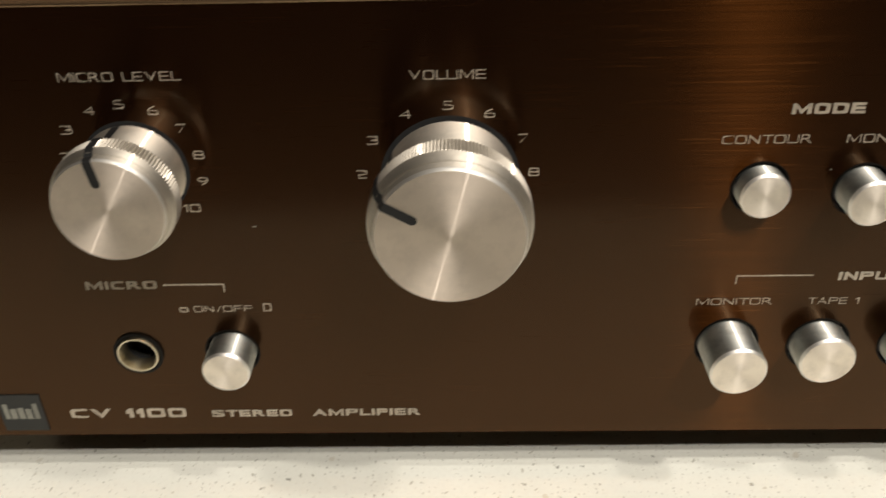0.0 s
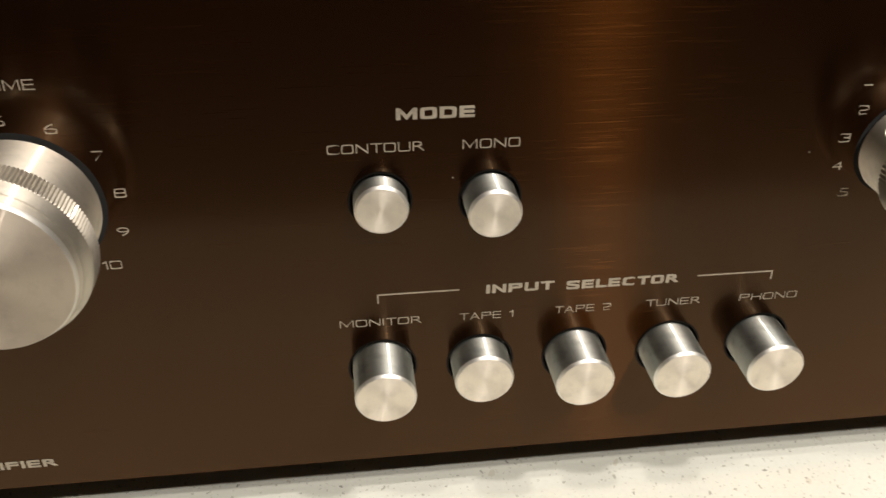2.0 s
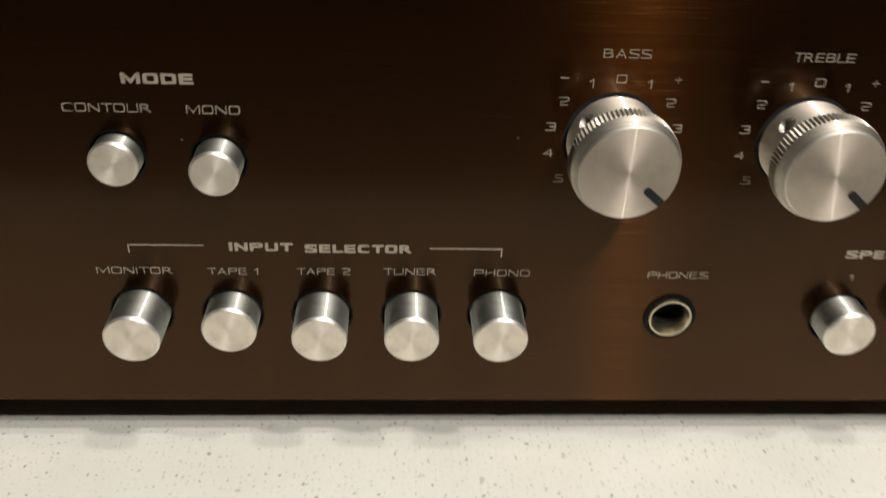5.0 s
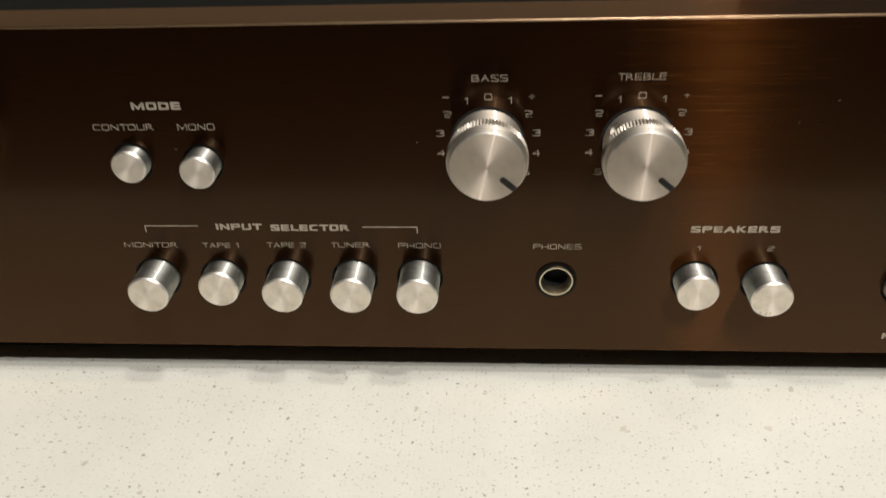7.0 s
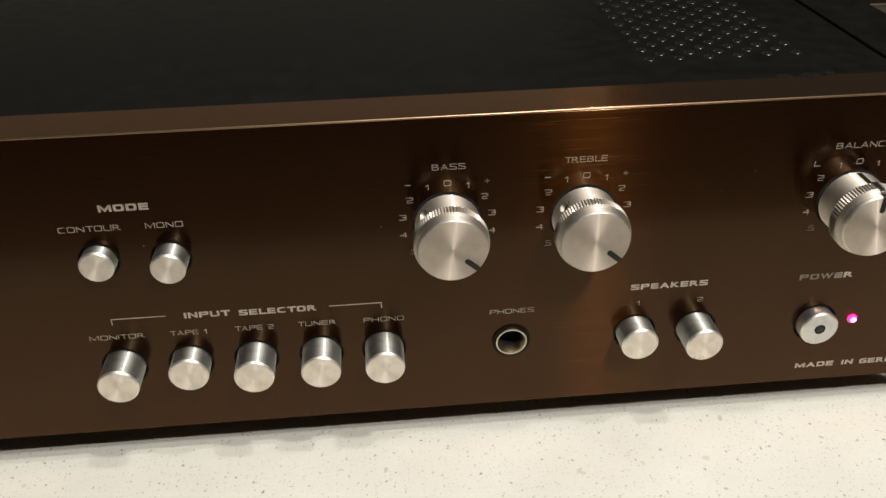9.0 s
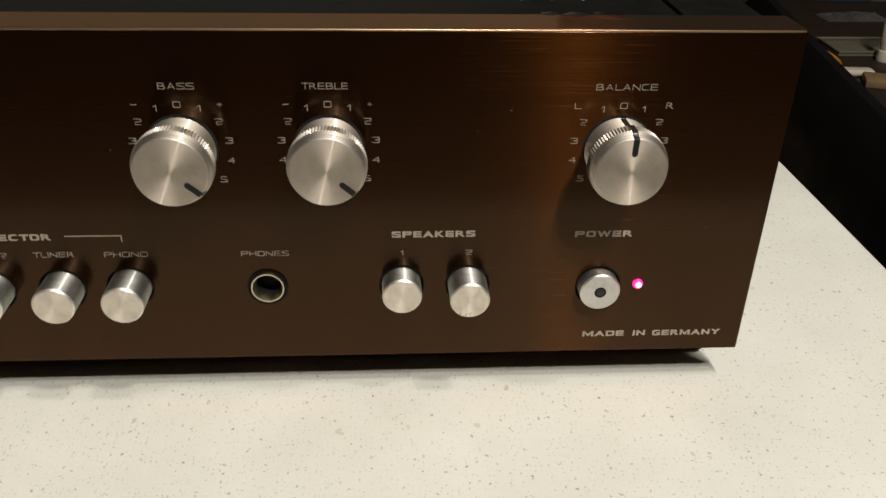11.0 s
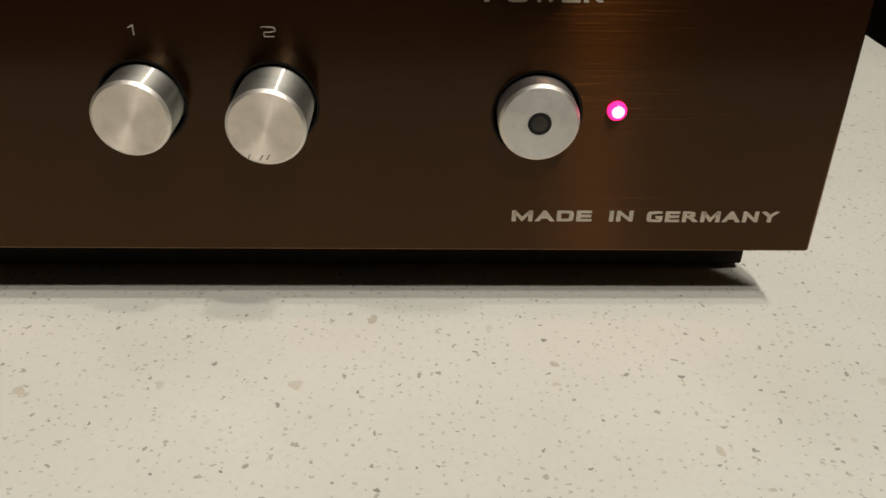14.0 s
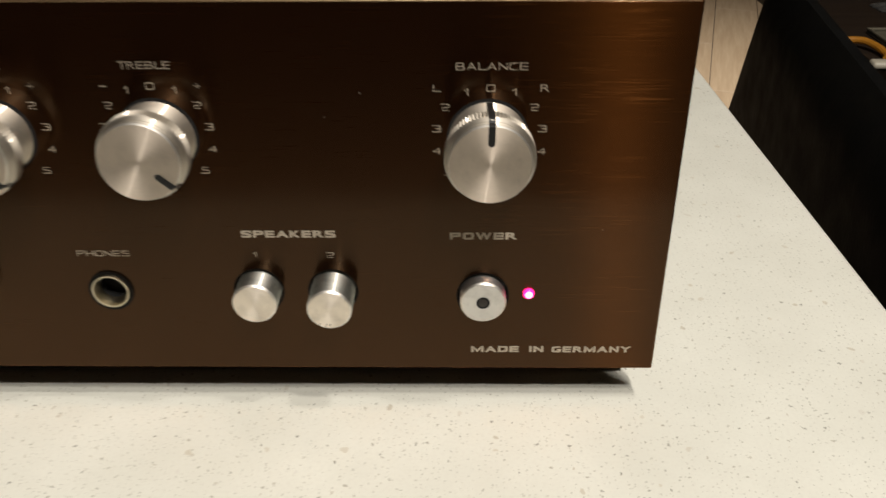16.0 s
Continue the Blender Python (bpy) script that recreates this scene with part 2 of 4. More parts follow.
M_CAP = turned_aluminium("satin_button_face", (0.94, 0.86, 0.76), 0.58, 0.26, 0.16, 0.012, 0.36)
M_BEVEL = turned_aluminium("polished_bevel", (0.92, 0.89, 0.83), 0.50, 0.2, 0.1)
M_POWER = turned_aluminium("matt_button_aluminium", (0.74, 0.72, 0.70), 0.42, 0.2, 0.2)
M_CHROME = turned_aluminium("chromed_brass", (0.66, 0.59, 0.44), 0.30, 0.0)
M_INK = plain("silver_screen_print", (0.42, 0.36, 0.28), 0.45, 0.2, 2500, 0.25)
M_BLACK = plain("black_plastic", (0.0062, 0.0050, 0.0038), 0.45, 0.0, 900, 0.3)
M_MARK = plain("black_enamel", (0.006, 0.006, 0.006), 0.55, 0.0, 900, 0.3)
# brownish black matched to the shadow under the front panel
M_UNDERSHADE = plain("matt_black_bottom_tray", (0.0190, 0.0140, 0.0095), 0.8, 0.0, 700, 0.3)
M_SCUFF = plain("grey_scuff", (0.20, 0.18, 0.145), 0.6, 0.0, 900, 0.3)
M_HOLE = plain("dark_void", (0.004, 0.004, 0.004), 0.9)
M_COVER = plain("black_crackle_lacquer_steel", (0.0066, 0.0068, 0.0060), 0.46, 0.0, 1500, 0.35, 0.35, 0.00012)
M_RIM = plain("worn_black_punched_rim", (0.0095, 0.0100, 0.0095), 0.30, 0.0, 900, 0.3)
M_BADGE = plain("dark_green_grey_badge", (0.0045, 0.0052, 0.0045), 0.5, 0.0, 900, 0.3)
M_LOGO = plain("badge_silver_print", (0.20, 0.195, 0.16), 0.5, 0.0, 1500, 0.3)
M_LENS = plain("smoked_lens", (0.020, 0.015, 0.011), 0.5, 0.0, 1200, 0.3)
M_LED = glow("lit_led_lens", (1.0, 0.012, 0.14), 4.2)
M_CORE = glow("lit_led_core", (1.0, 0.28, 0.62), 5.0)
for m, level in ((M_COVER, 0.06), (M_INK, 0.5), (M_BLACK, 0.12), (M_UNDERSHADE, 0.1)):
    m.node_tree.nodes["Principled BSDF"].inputs["Specular IOR Level"].default_value = level
M_RUBBER = plain("black_rubber", (0.012, 0.012, 0.012), 0.8)
M_CHIP = plain("lifted_black_lacquer", (0.008, 0.008, 0.008), 0.35, 0.0, 1500, 0.3)
M_QUARTZ = quartz()
M_OAK = wood("pale_oak_laminate", (0.35, 0.265, 0.175), (0.24, 0.17, 0.105), 0.45, "y")
M_SLATE = plain("dark_slate_floor", (0.045, 0.041, 0.037), 0.6, 0.0, 40, 0.3)
M_DARKWOOD = wood("dark_walnut", (0.026, 0.015, 0.009), (0.013, 0.008, 0.005), 0.5, "x")
M_CABINET = plain("warm_grey_lacquer_cabinet", (0.10, 0.085, 0.065), 0.5, 0.0, 60, 0.1)
M_WALL = plain("dull_painted_wall", (0.13, 0.11, 0.085), 0.9, 0.0, 80, 0.12, 0.1, 0.001)
M_BROWN = plain("brown_painted_wall", (0.065, 0.040, 0.026), 0.9, 0.0, 80, 0.15, 0.1, 0.001)
M_PALE = plain("pale_painted_wall", (0.38, 0.34, 0.27), 0.85, 0.0, 80, 0.08, 0.1, 0.001)
M_CEIL = plain("white_painted_ceiling", (0.62, 0.57, 0.48), 0.9, 0.0, 60, 0.06)
M_LEATHER = plain("black_leather", (0.0040, 0.0041, 0.0040), 0.6, 0.0, 350, 0.4, 0.4, 0.0006)
M_LEATHER.node_tree.nodes["Principled BSDF"].inputs["Specular IOR Level"].default_value = 0.09
M_NAVY = plain("navy_wool", (0.010, 0.012, 0.035), 0.95, 0.0, 300, 0.5, 0.8, 0.003)
# fleece and tray ivory are darkened: the table's dim light is in their colours
M_DIM_FLEECE = plain("grey_white_fleece", (0.060, 0.057, 0.052), 0.95, 0.0, 160, 0.6, 0.9, 0.004)
M_DIM_IVORY = plain("ivory_plastic", (0.125, 0.112, 0.080), 0.4, 0.0, 90, 0.15)
M_IVORY = plain("bright_ivory_plastic", (0.55, 0.50, 0.40), 0.4, 0.0, 90, 0.12)
M_TUBE = plain("grey_enamelled_tube", (0.30, 0.28, 0.24), 0.35, 0.0, 120, 0.2)
M_ORANGE = plain("orange_rubber_cable", (0.44, 0.18, 0.014), 0.5, 0.0, 120, 0.2)
M_CARD = plain("tan_card", (0.20, 0.125, 0.055), 0.8, 0.0, 120, 0.25)


# ---- mesh helpers ----
def finish(bm, name, material, smooth=35.0, uv=False):
    bmesh.ops.recalc_face_normals(bm, faces=bm.faces[:])
    me = bpy.data.meshes.new(name)
    if uv:
        layer = bm.loops.layers.uv.new("UVMap")
        for f in bm.faces:
            for l in f.loops:
                c = l.vert.co
                l[layer].uv = (c.x, c.z) if abs(f.normal.y) > 0.6 else ((c.x, c.y) if abs(f.normal.z) > 0.6 else (c.x + c.y, c.z))
    for f in bm.faces:
        f.smooth = smooth > 0
    bm.to_mesh(me)
    bm.free()
    me.materials.append(material)
    if smooth > 0:
        me.set_sharp_from_angle(angle=radians(smooth))
    return me


def part(name, bm, material, parent=None, label="", at=None, smooth=35.0, uv=False):
    ob = new(name, finish(bm, name, material, smooth, uv))
    if at is not None:
        ob.matrix_basis = at
    if parent is not None:
        ob.parent = parent
    if label:
        ob["label"] = label
    return ob


def box(x0, x1, y0, y1, z0, z1, bevel=0.0, seg=2, bm=None):
    b = bmesh.new()
    bmesh.ops.create_cube(b, size=1.0)
    for v in b.verts:
        v.co = Vector((x0 + (v.co.x + 0.5) * (x1 - x0), y0 + (v.co.y + 0.5) * (y1 - y0), z0 + (v.co.z + 0.5) * (z1 - z0)))
    if bevel:
        bmesh.ops.bevel(b, geom=b.edges[:], offset=bevel, segments=seg, profile=0.5, affect="EDGES", clamp_overlap=True)
    if bm is None:
        return b
    me = bpy.data.meshes.new("tmp")
    b.to_mesh(me)
    b.free()
    bm.from_mesh(me)
    bpy.data.meshes.remove(me)
    return bm


def lathe(profile, n=64, teeth=()):
    """Turns (radius, depth) pairs round the y axis; depth goes towards -y. Rows named in teeth are notched."""
    bm = bmesh.new()
    rings = []
    for k, (r, d) in enumerate(profile):
        if r <= 1e-7:
            rings.append([bm.verts.new((0, -d, 0))])
            continue
        ring = []
        for i in range(n):
            a = 2 * math.pi * i / n
            q = r - (teeth[k] if k < len(teeth) and i % 2 else 0.0)
            ring.append(bm.verts.new((q * math.sin(a), -d, q * math.cos(a))))
        rings.append(ring)
    for a, b in zip(rings, rings[1:]):
        if len(a) == 1 and len(b) == 1:
            continue
        for i in range(n):
            j = (i + 1) % n
            if len(a) == 1:
                bm.faces.new((a[0], b[i], b[j]))
            elif len(b) == 1:
                bm.faces.new((a[i], b[0], a[j]))
            else:
                bm.faces.new((a[i], b[i], b[j], a[j]))
    return bm


def tube(points, radius, n=10):
    """A round tube along a smooth line through a few points."""
    pts = [Vector(p) for p in points]
    line = []
    for i in range(len(pts) - 1):
        p0, p1, p2, p3 = pts[max(i - 1, 0)], pts[i], pts[i + 1], pts[min(i + 2, len(pts) - 1)]
        for k in range(8):
            t = k / 8
            line.append(0.5 * ((2 * p1) + (p2 - p0) * t + (2 * p0 - 5 * p1 + 4 * p2 - p3) * t * t + (3 * p1 - p0 - 3 * p2 + p3) * t ** 3))
    line.append(pts[-1])
    bm = bmesh.new()
    prev = None
    for i, p in enumerate(line):
        d = (line[min(i + 1, len(line) - 1)] - line[max(i - 1, 0)]).normalized()
        u = d.cross(Vector((0.31, 0.2, 0.93))).normalized()
        w = d.cross(u)
        ring = [bm.verts.new(p + radius * (math.cos(2 * math.pi * k / n) * u + math.sin(2 * math.pi * k / n) * w)) for k in range(n)]
        if prev:
            for k in range(n):
                bm.faces.new((prev[k], prev[(k + 1) % n], ring[(k + 1) % n], ring[k]))
        else:
            bm.faces.new(ring)
        prev = ring
    bm.faces.new(prev)
    return bm


def empty(name):
    ob = new(name)
    ob.empty_display_size = 0.05
    return ob


# ---- the room ----
FLOOR = -0.90
X0, X1, Y0, Y1 = -2.4, 3.4, -4.4, 4.60


def slab(name, x0, x1, y0, y1, z0, z1, material, label, category):
    return tagged(part(name, box(x0, x1, y0, y1, z0, z1), material, smooth=0), label, category, kind="structure")


floor = slab("floor", X0, X1, Y0, Y1, FLOOR - 0.1, FLOOR - 0.012, M_SLATE, "dark floor with pale oak laminate in the dining part", "floor")
slab("ceiling", X0, X1, Y0, Y1, CEIL, CEIL + 0.12, M_CEIL, "plain off-white painted ceiling", "ceiling")
slab("wall_north", X0 - 0.15, X1 + 0.15, Y1, Y1 + 0.15, FLOOR - 0.1, CEIL + 0.12, M_BROWN, "plain dull brown painted wall", "wall")
slab("wall_south", X0 - 0.15, X1 + 0.15, Y0 - 0.15, Y0, FLOOR - 0.1, CEIL + 0.12, M_WALL, "plain dull painted wall", "wall")
slab("wall_west", X0 - 0.15, X0, Y0, Y1, FLOOR - 0.1, CEIL + 0.12, M_WALL, "plain dull painted wall", "wall")
slab("wall_east", X1, X1 + 0.15, Y0, Y1, FLOOR - 0.1, CEIL + 0.12, M_WALL, "plain dull painted wall", "wall")


# assumed wall out of view, gives knob tops and cover a pale reflection
slab("wall_kitchen", X0, 0.285, 0.64, 0.76, FLOOR - 0.012, CEIL, M_PALE, "unseen pale wall behind the worktop, there for its reflection", "wall")


# ---- worktop and its cabinet ----
worktop = part("worktop", box(-1.25, 0.3125, -0.135, 0.62, -0.040, 0.0, 0.0022, 3), M_QUARTZ)
tagged(worktop, "cream quartz worktop with dark and beige flecks", "worktop")
cabinet = empty("base_cabinet")
tagged(cabinet, "dull lacquered base cabinet under the quartz worktop", "cabinet")
part("carcass", box(-1.23, 0.290, -0.095, 0.60, FLOOR + 0.10, -0.0402, 0.002), M_CABINET, cabinet)
part("plinth", box(-1.21, 0.270, -0.045, 0.58, FLOOR, FLOOR + 0.0998), M_BLACK, cabinet)
for i in range(3):
    x = -1.226 + i * 0.505
    part("door", box(x, x + 0.500, -0.116, -0.0955, FLOOR + 0.11, -0.060, 0.0015), M_CABINET, cabinet)


# ---- the amplifier ----
amp = empty("stereo_amplifier")
tagged(amp, "vintage stereo amplifier with brown brushed aluminium front on a quartz worktop", "amplifier")

L, R_, BOT, TOP, LIP = -0.2200, 0.2200, 0.0138, 0.1172, 0.0155


def panel_mesh():
    # one long section drawn along x: front face, bright top chamfer, flat lip, underside
    ch = 0.0006
    sect = [(0.0, BOT + 0.0003), (0.0, TOP - ch), (ch, TOP), (LIP, TOP), (LIP, TOP - 0.003), (0.004, TOP - 0.003), (0.004, BOT), (0.0003, BOT)]
    slope = -0.0036
    bm = bmesh.new()
    rows = []
    xs = [L, L + 0.0004] + [L + (R_ - L) * k / 12 for k in range(1, 12)] + [R_ - 0.0004, R_]
    for x in xs:
        inset = 0.0004 if x in (L, R_) else 0.0
        rows.append([bm.verts.new((x, y + (inset if y < 0.002 else 0), z + (slope * x if z < 0.02 else 0))) for y, z in sect])
    for a, b in zip(rows, rows[1:]):
        for k in range(len(sect)):
            m = (k + 1) % len(sect)
            bm.faces.new((a[k], b[k], b[m], a[m]))
    bm.faces.new(rows[0][::-1])
    bm.faces.new(rows[-1])
    return bm


panel = part("front_panel", panel_mesh(), M_PANEL, amp, "brown anodised brushed aluminium front", smooth=25, uv=True)
panel.data.materials.append(M_LIP)
for f in panel.data.polygons:
    f.material_index = 1 if f.normal.z > 0.9 and f.center.z > TOP - 0.001 else 0


def cut_away(ob, cut):
    """Takes the closed shape cut out of a part."""
    bmesh.ops.recalc_face_normals(cut, faces=cut.faces[:])
    me = bpy.data.meshes.new("cutter")
    cut.to_mesh(me)
    cut.free()
    tool = new("cutter", me)
    tool.matrix_world = ob.matrix_basis
    mod = ob.modifiers.new("holes", "BOOLEAN")
    mod.operation, mod.object, mod.solver = "DIFFERENCE", tool, "EXACT"
    bpy.context.view_layer.update()
    done = bpy.data.meshes.new_from_object(ob.evaluated_get(bpy.context.evaluated_depsgraph_get()))
    ob.modifiers.remove(mod)
    done.name = ob.data.name
    ob.data = done
    bpy.data.objects.remove(tool)


def drill(ob, holes):
    """Cuts round holes (x, z, radius) right through a part along y."""
    cut = bmesh.new()
    for x, z, r in holes:
        c = lathe([(0, 0.01), (r, 0.01), (r, -0.01), (0, -0.01)], 48)
        me = bpy.data.meshes.new("cutter")
        for v in c.verts:
            v.co += Vector((x, 0, z))
        c.to_mesh(me)
        c.free()
        cut.from_mesh(me)
        bpy.data.meshes.remove(me)
    cut_away(ob, cut)


def bore(ob, at, r, deep):
    """Cuts a round hole with a small countersink into a part, along the -y axis of at."""
    c = lathe([(0, deep * -1), (r, deep * -1), (r, 0.0), (0, 0.0)], 28)
    bmesh.ops.transform(c, matrix=at, verts=c.verts[:])
    cut_away(ob, c)


BUTTONS = (("contour_button", -48.0, 78.6, 4.9, 3.9), ("mono_button", -28.0, 78.0, 4.9, 6.4),
           ("monitor_button", -48.7, 40.0, 6.05, 10.0), ("tape_button", -28.7, 39.7, 6.0, 6.4), ("tape_button", -8.8, 39.7, 6.0, 9.6),
           ("tuner_button", 11.3, 39.7, 6.0, 9.6), ("phono_button", 30.8, 40.0, 6.0, 10.2),
           ("speaker_button", 111.0, 39.4, 5.9, 7.0), ("speaker_button", 131.0, 39.2, 5.9, 9.5), ("microphone_button", -157.8, 39.3, 5.2, 7.4),
           ("power_button", 171.4, 37.8, 6.2, 3.8))
JACKS = ((0.0710, 0.0395), (-0.1788, 0.0393))
drill(panel, [(x * 0.001, z * 0.001, (r + 0.95) * 0.001) for _, x, z, r, _ in BUTTONS] + [(x, z, 0.00515 if x > 0 else 0.00475) for x, z in JACKS])
part("bright_edge", box(L + 0.0006, R_ - 0.0006, -0.00004, 0.00062, TOP - 0.00062, TOP + 0.00004, 0.0003, 3), M_EDGE, panel, "polished bare aluminium edge")

# cover: main sheet, side strip past the seam, side walls, dark block below
body_y1 = 0.305
cover = part("top_cover", box(-0.2155, 0.1910, LIP + 0.0004, body_y1, TOP - 0.0035, TOP - 0.0012, 0.0006, 2), M_COVER, amp, "black lacquered steel cover with punched vents")
part("cover_side", box(0.1926, 0.2160, LIP + 0.0004, body_y1, 0.0150, TOP - 0.0012, 0.0010, 2), M_COVER, amp)
part("cover_side", box(-0.2162, -0.2157, LIP + 0.0004, body_y1, 0.0150, TOP - 0.0020), M_COVER, amp)
# added block that keeps light out and holds the strip under the front in shade
part("bottom_tray", box(-0.2135, 0.2156, 0.0150, body_y1 - 0.004, 0.0012, 0.0149, 0.0006, 2), M_UNDERSHADE, amp, "dark block added to deepen the shade under the front")
part("chassis", box(-0.2150, 0.1920, 0.0045, body_y1 - 0.002, 0.0150, TOP - 0.0040), M_BLACK, amp)
for fx in (-0.185, 0.185):
    for fy in (0.055, 0.265):
        part("rubber_foot", lathe([(0, 0.0), (0.009, 0.0), (0.011, 0.001), (0.0125, 0.0149), (0, 0.0149)], 24), M_RUBBER, amp, at=pose(fx, fy, 0.0150, -90 + 180))

# punched vents: staggered rows of small round holes with a paler, glossier raised rim
hole_me = finish(lathe([(0.0, -0.0001), (0.0009, -0.0001), (0.0010, 0.00014), (0.00125, 0.00026), (0.00155, 0.00012), (0.0017, -0.0001)], 16), "vent_hole", M_RIM)
for j in range(22):
    for i in range(5 if j % 2 else 6):
        h = new("vent_hole", hole_me)
        h.parent, h.matrix_basis = cover, pose(0.1190 + i * 0.0095 + (0.00475 if j % 2 else 0), 0.0385 + j * 0.0044, TOP - 0.00118, -90)

# lacquer lifted off beside the lip
for x, y, w, d in ((0.1525, 0.0165, 0.0050, 0.0016), (0.1600, 0.0158, 0.0062, 0.0022), (0.1665, 0.0170, 0.0026, 0.0012)):
    bm = bmesh.new()
    rim = []
    for k in range(18):
        a = 2 * math.pi * k / 18
        q = 1 + 0.35 * noise.noise(Vector((x * 900 + math.cos(a) * 1.5, math.sin(a) * 1.5, y * 700)))
        rim.append(bm.verts.new((x + 0.5 * w * q * math.cos(a), y + d * q * math.sin(a), TOP + 0.00008)))
    top = bm.verts.new((x, y, TOP + 0.0006))
    for k in range(18):
        bm.faces.new((rim[k], rim[(k + 1) % 18], top))
    bm.faces.new(rim)
    part("lacquer_flake", bm, M_CHIP, amp)


# ---- lettering ----
GLYPHS = {}
WIDE = {"I": 0.27, "M": 1.24, "W": 1.40, "E": 0.92, "L": 0.86, "T": 0.98, "F": 0.88, "1": 0.42, " ": 0.50, "/": 0.70, "V": 1.12, "C": 0.98, "A": 1.10, "Y": 1.10, "-": 0.8, "+": 0.8}
STEM, BAR = 0.098, 0.088          # stroke widths of the built-in font at size 1
BOWLS = {"O": ((0, 0, 1, 1),), "0": ((0, 0, 1, 1),), "C": ((0, 0, 1, 1),), "G": ((0, 0, 1, 1),), "U": ((0, 0, 1, 1),), "D": ((0, 0, 1, 1),)}
for pair in "S23568":
    BOWLS[pair] = ((0, 0.5, 1, 0.5), (0, -0.5, 1, 0.5))
for pair in "PR":
    BOWLS[pair] = ((0, 0.46, 1, 0.54),)
BOWLS["B"] = ((0, 0.5, 1, 0.5), (0, -0.5, 1, 0.5))


def squared(char, u, w):
    """Moves a point of a round bowl out towards the corner of its box, as in the wide squarish sans on the front."""
    if char == "M" and abs(u) < 0.2:
        return u, -0.95 if w < 0 else -0.40
    for cx, cy, sx, sy in BOWLS.get(char, ()):
        if sy < 1 and (w - cy) * cy < (-0.25 if char in "S23568" else -0.56 * cy):
            continue
        if char == "U" and w > 0 or char in "DPRB" and u < 0:
            continue
        a, c = (u - cx) / sx, (w - cy) / sy
        d = math.hypot(a, c)
        if d < 0.05:
            continue
        grow = (abs(a / d) ** 7 + abs(c / d) ** 7) ** (-1 / 7)
        share = 1.0 if d <= 1.0 else max(0.0, (grow - d) / max(grow - 1.0, 1e-4))
        k = 1 + (grow - 1) * share
        return cx + a * k * sx, cy + c * k * sy
    return u, w


def glyph(char):
    """One letter of the built-in font in a box of -1 to 1, with squared bowls, and its width and height in the font."""
    if char in GLYPHS:
        return GLYPHS[char]
    if char == "2":
        # the squarish 2 is the 5 of this face stood on its head
        pts, polys, gw, gh = glyph("5")
        GLYPHS[char] = [(u, -w) for u, w in pts], [p[::-1] for p in polys], gw, gh
        return GLYPHS[char]
    data = bpy.data.curves.new("lettering", "FONT")
    data.body, data.size, data.resolution_u, data.extrude = char, 1.0, 6, 0.0
    ob = bpy.data.objects.new("lettering", data)
    scene.collection.objects.link(ob)
    me = bpy.data.meshes.new_from_object(ob.evaluated_get(bpy.context.evaluated_depsgraph_get()))
    bpy.data.objects.remove(ob)
    xs, ys = [v.co.x for v in me.vertices], [v.co.y for v in me.vertices]
    x0, x1, y0, y1 = min(xs), max(xs), min(ys), max(ys)
    index, pts, remap = {}, [], []
    for v in me.vertices:
        key = (round(v.co.x, 3), round(v.co.y, 3))
        if key not in index:
            index[key] = len(pts)
            pts.append(squared(char, (2 * v.co.x - x0 - x1) / (x1 - x0), (2 * v.co.y - y0 - y1) / (y1 - y0)))
        remap.append(index[key])
    polys = []
    for p in me.polygons:
        f = [remap[i] for i in p.vertices]
        if len(set(f)) > 2:
            polys.append(f if p.normal.z > 0 else f[::-1])
    bpy.data.meshes.remove(me)
    GLYPHS[char] = pts, polys, x1 - x0, y1 - y0
    return GLYPHS[char]


def weighted(char, width, height, stem, bar):
    """The letter drawn to a width and height with upright strokes of width stem and level strokes of width bar."""
    pts, polys, gw, gh = glyph(char)
    bar = min(bar, height * 0.30)
    if char in "I-":
        return [(0.5 * (u + 1) * width, 0.5 * (w + 1) * height) for u, w in pts], polys
    sx, sy = (width - stem) / (gw - STEM), (height - bar) / (gh - BAR)
    dx, dy = 0.5 * (stem - STEM * sx), 0.5 * (bar - BAR * sy)
    co = [(u * gw * sx * 0.5, w * gh * sy * 0.5) for u, w in pts]
    edges = {}
    for f in polys:
        for i in range(len(f)):
            a, b = f[i], f[(i + 1) % len(f)]
            if edges.pop((b, a), None) is None:
                edges[a, b] = True
    outs = {}
    for a, b in edges:
        ex, ey = co[b][0] - co[a][0], co[b][1] - co[a][1]
        e = math.hypot(ex, ey)
        if e > 0.012 * height:
            for i in (a, b):
                outs.setdefault(i, []).append((ey / e, -ex / e))
    moved = []
    for i, (x, y) in enumerate(co):
        n = outs.get(i, [])
        if n:
            n = (n * 2)[:2]
            k = max(0.35, 1 + n[0][0] * n[1][0] + n[0][1] * n[1][1])
            x, y = x + dx * (n[0][0] + n[1][0]) / k, y + dy * (n[0][1] + n[1][1]) / k
        moved.append((x + width / 2, y + height / 2))
    return moved, polys


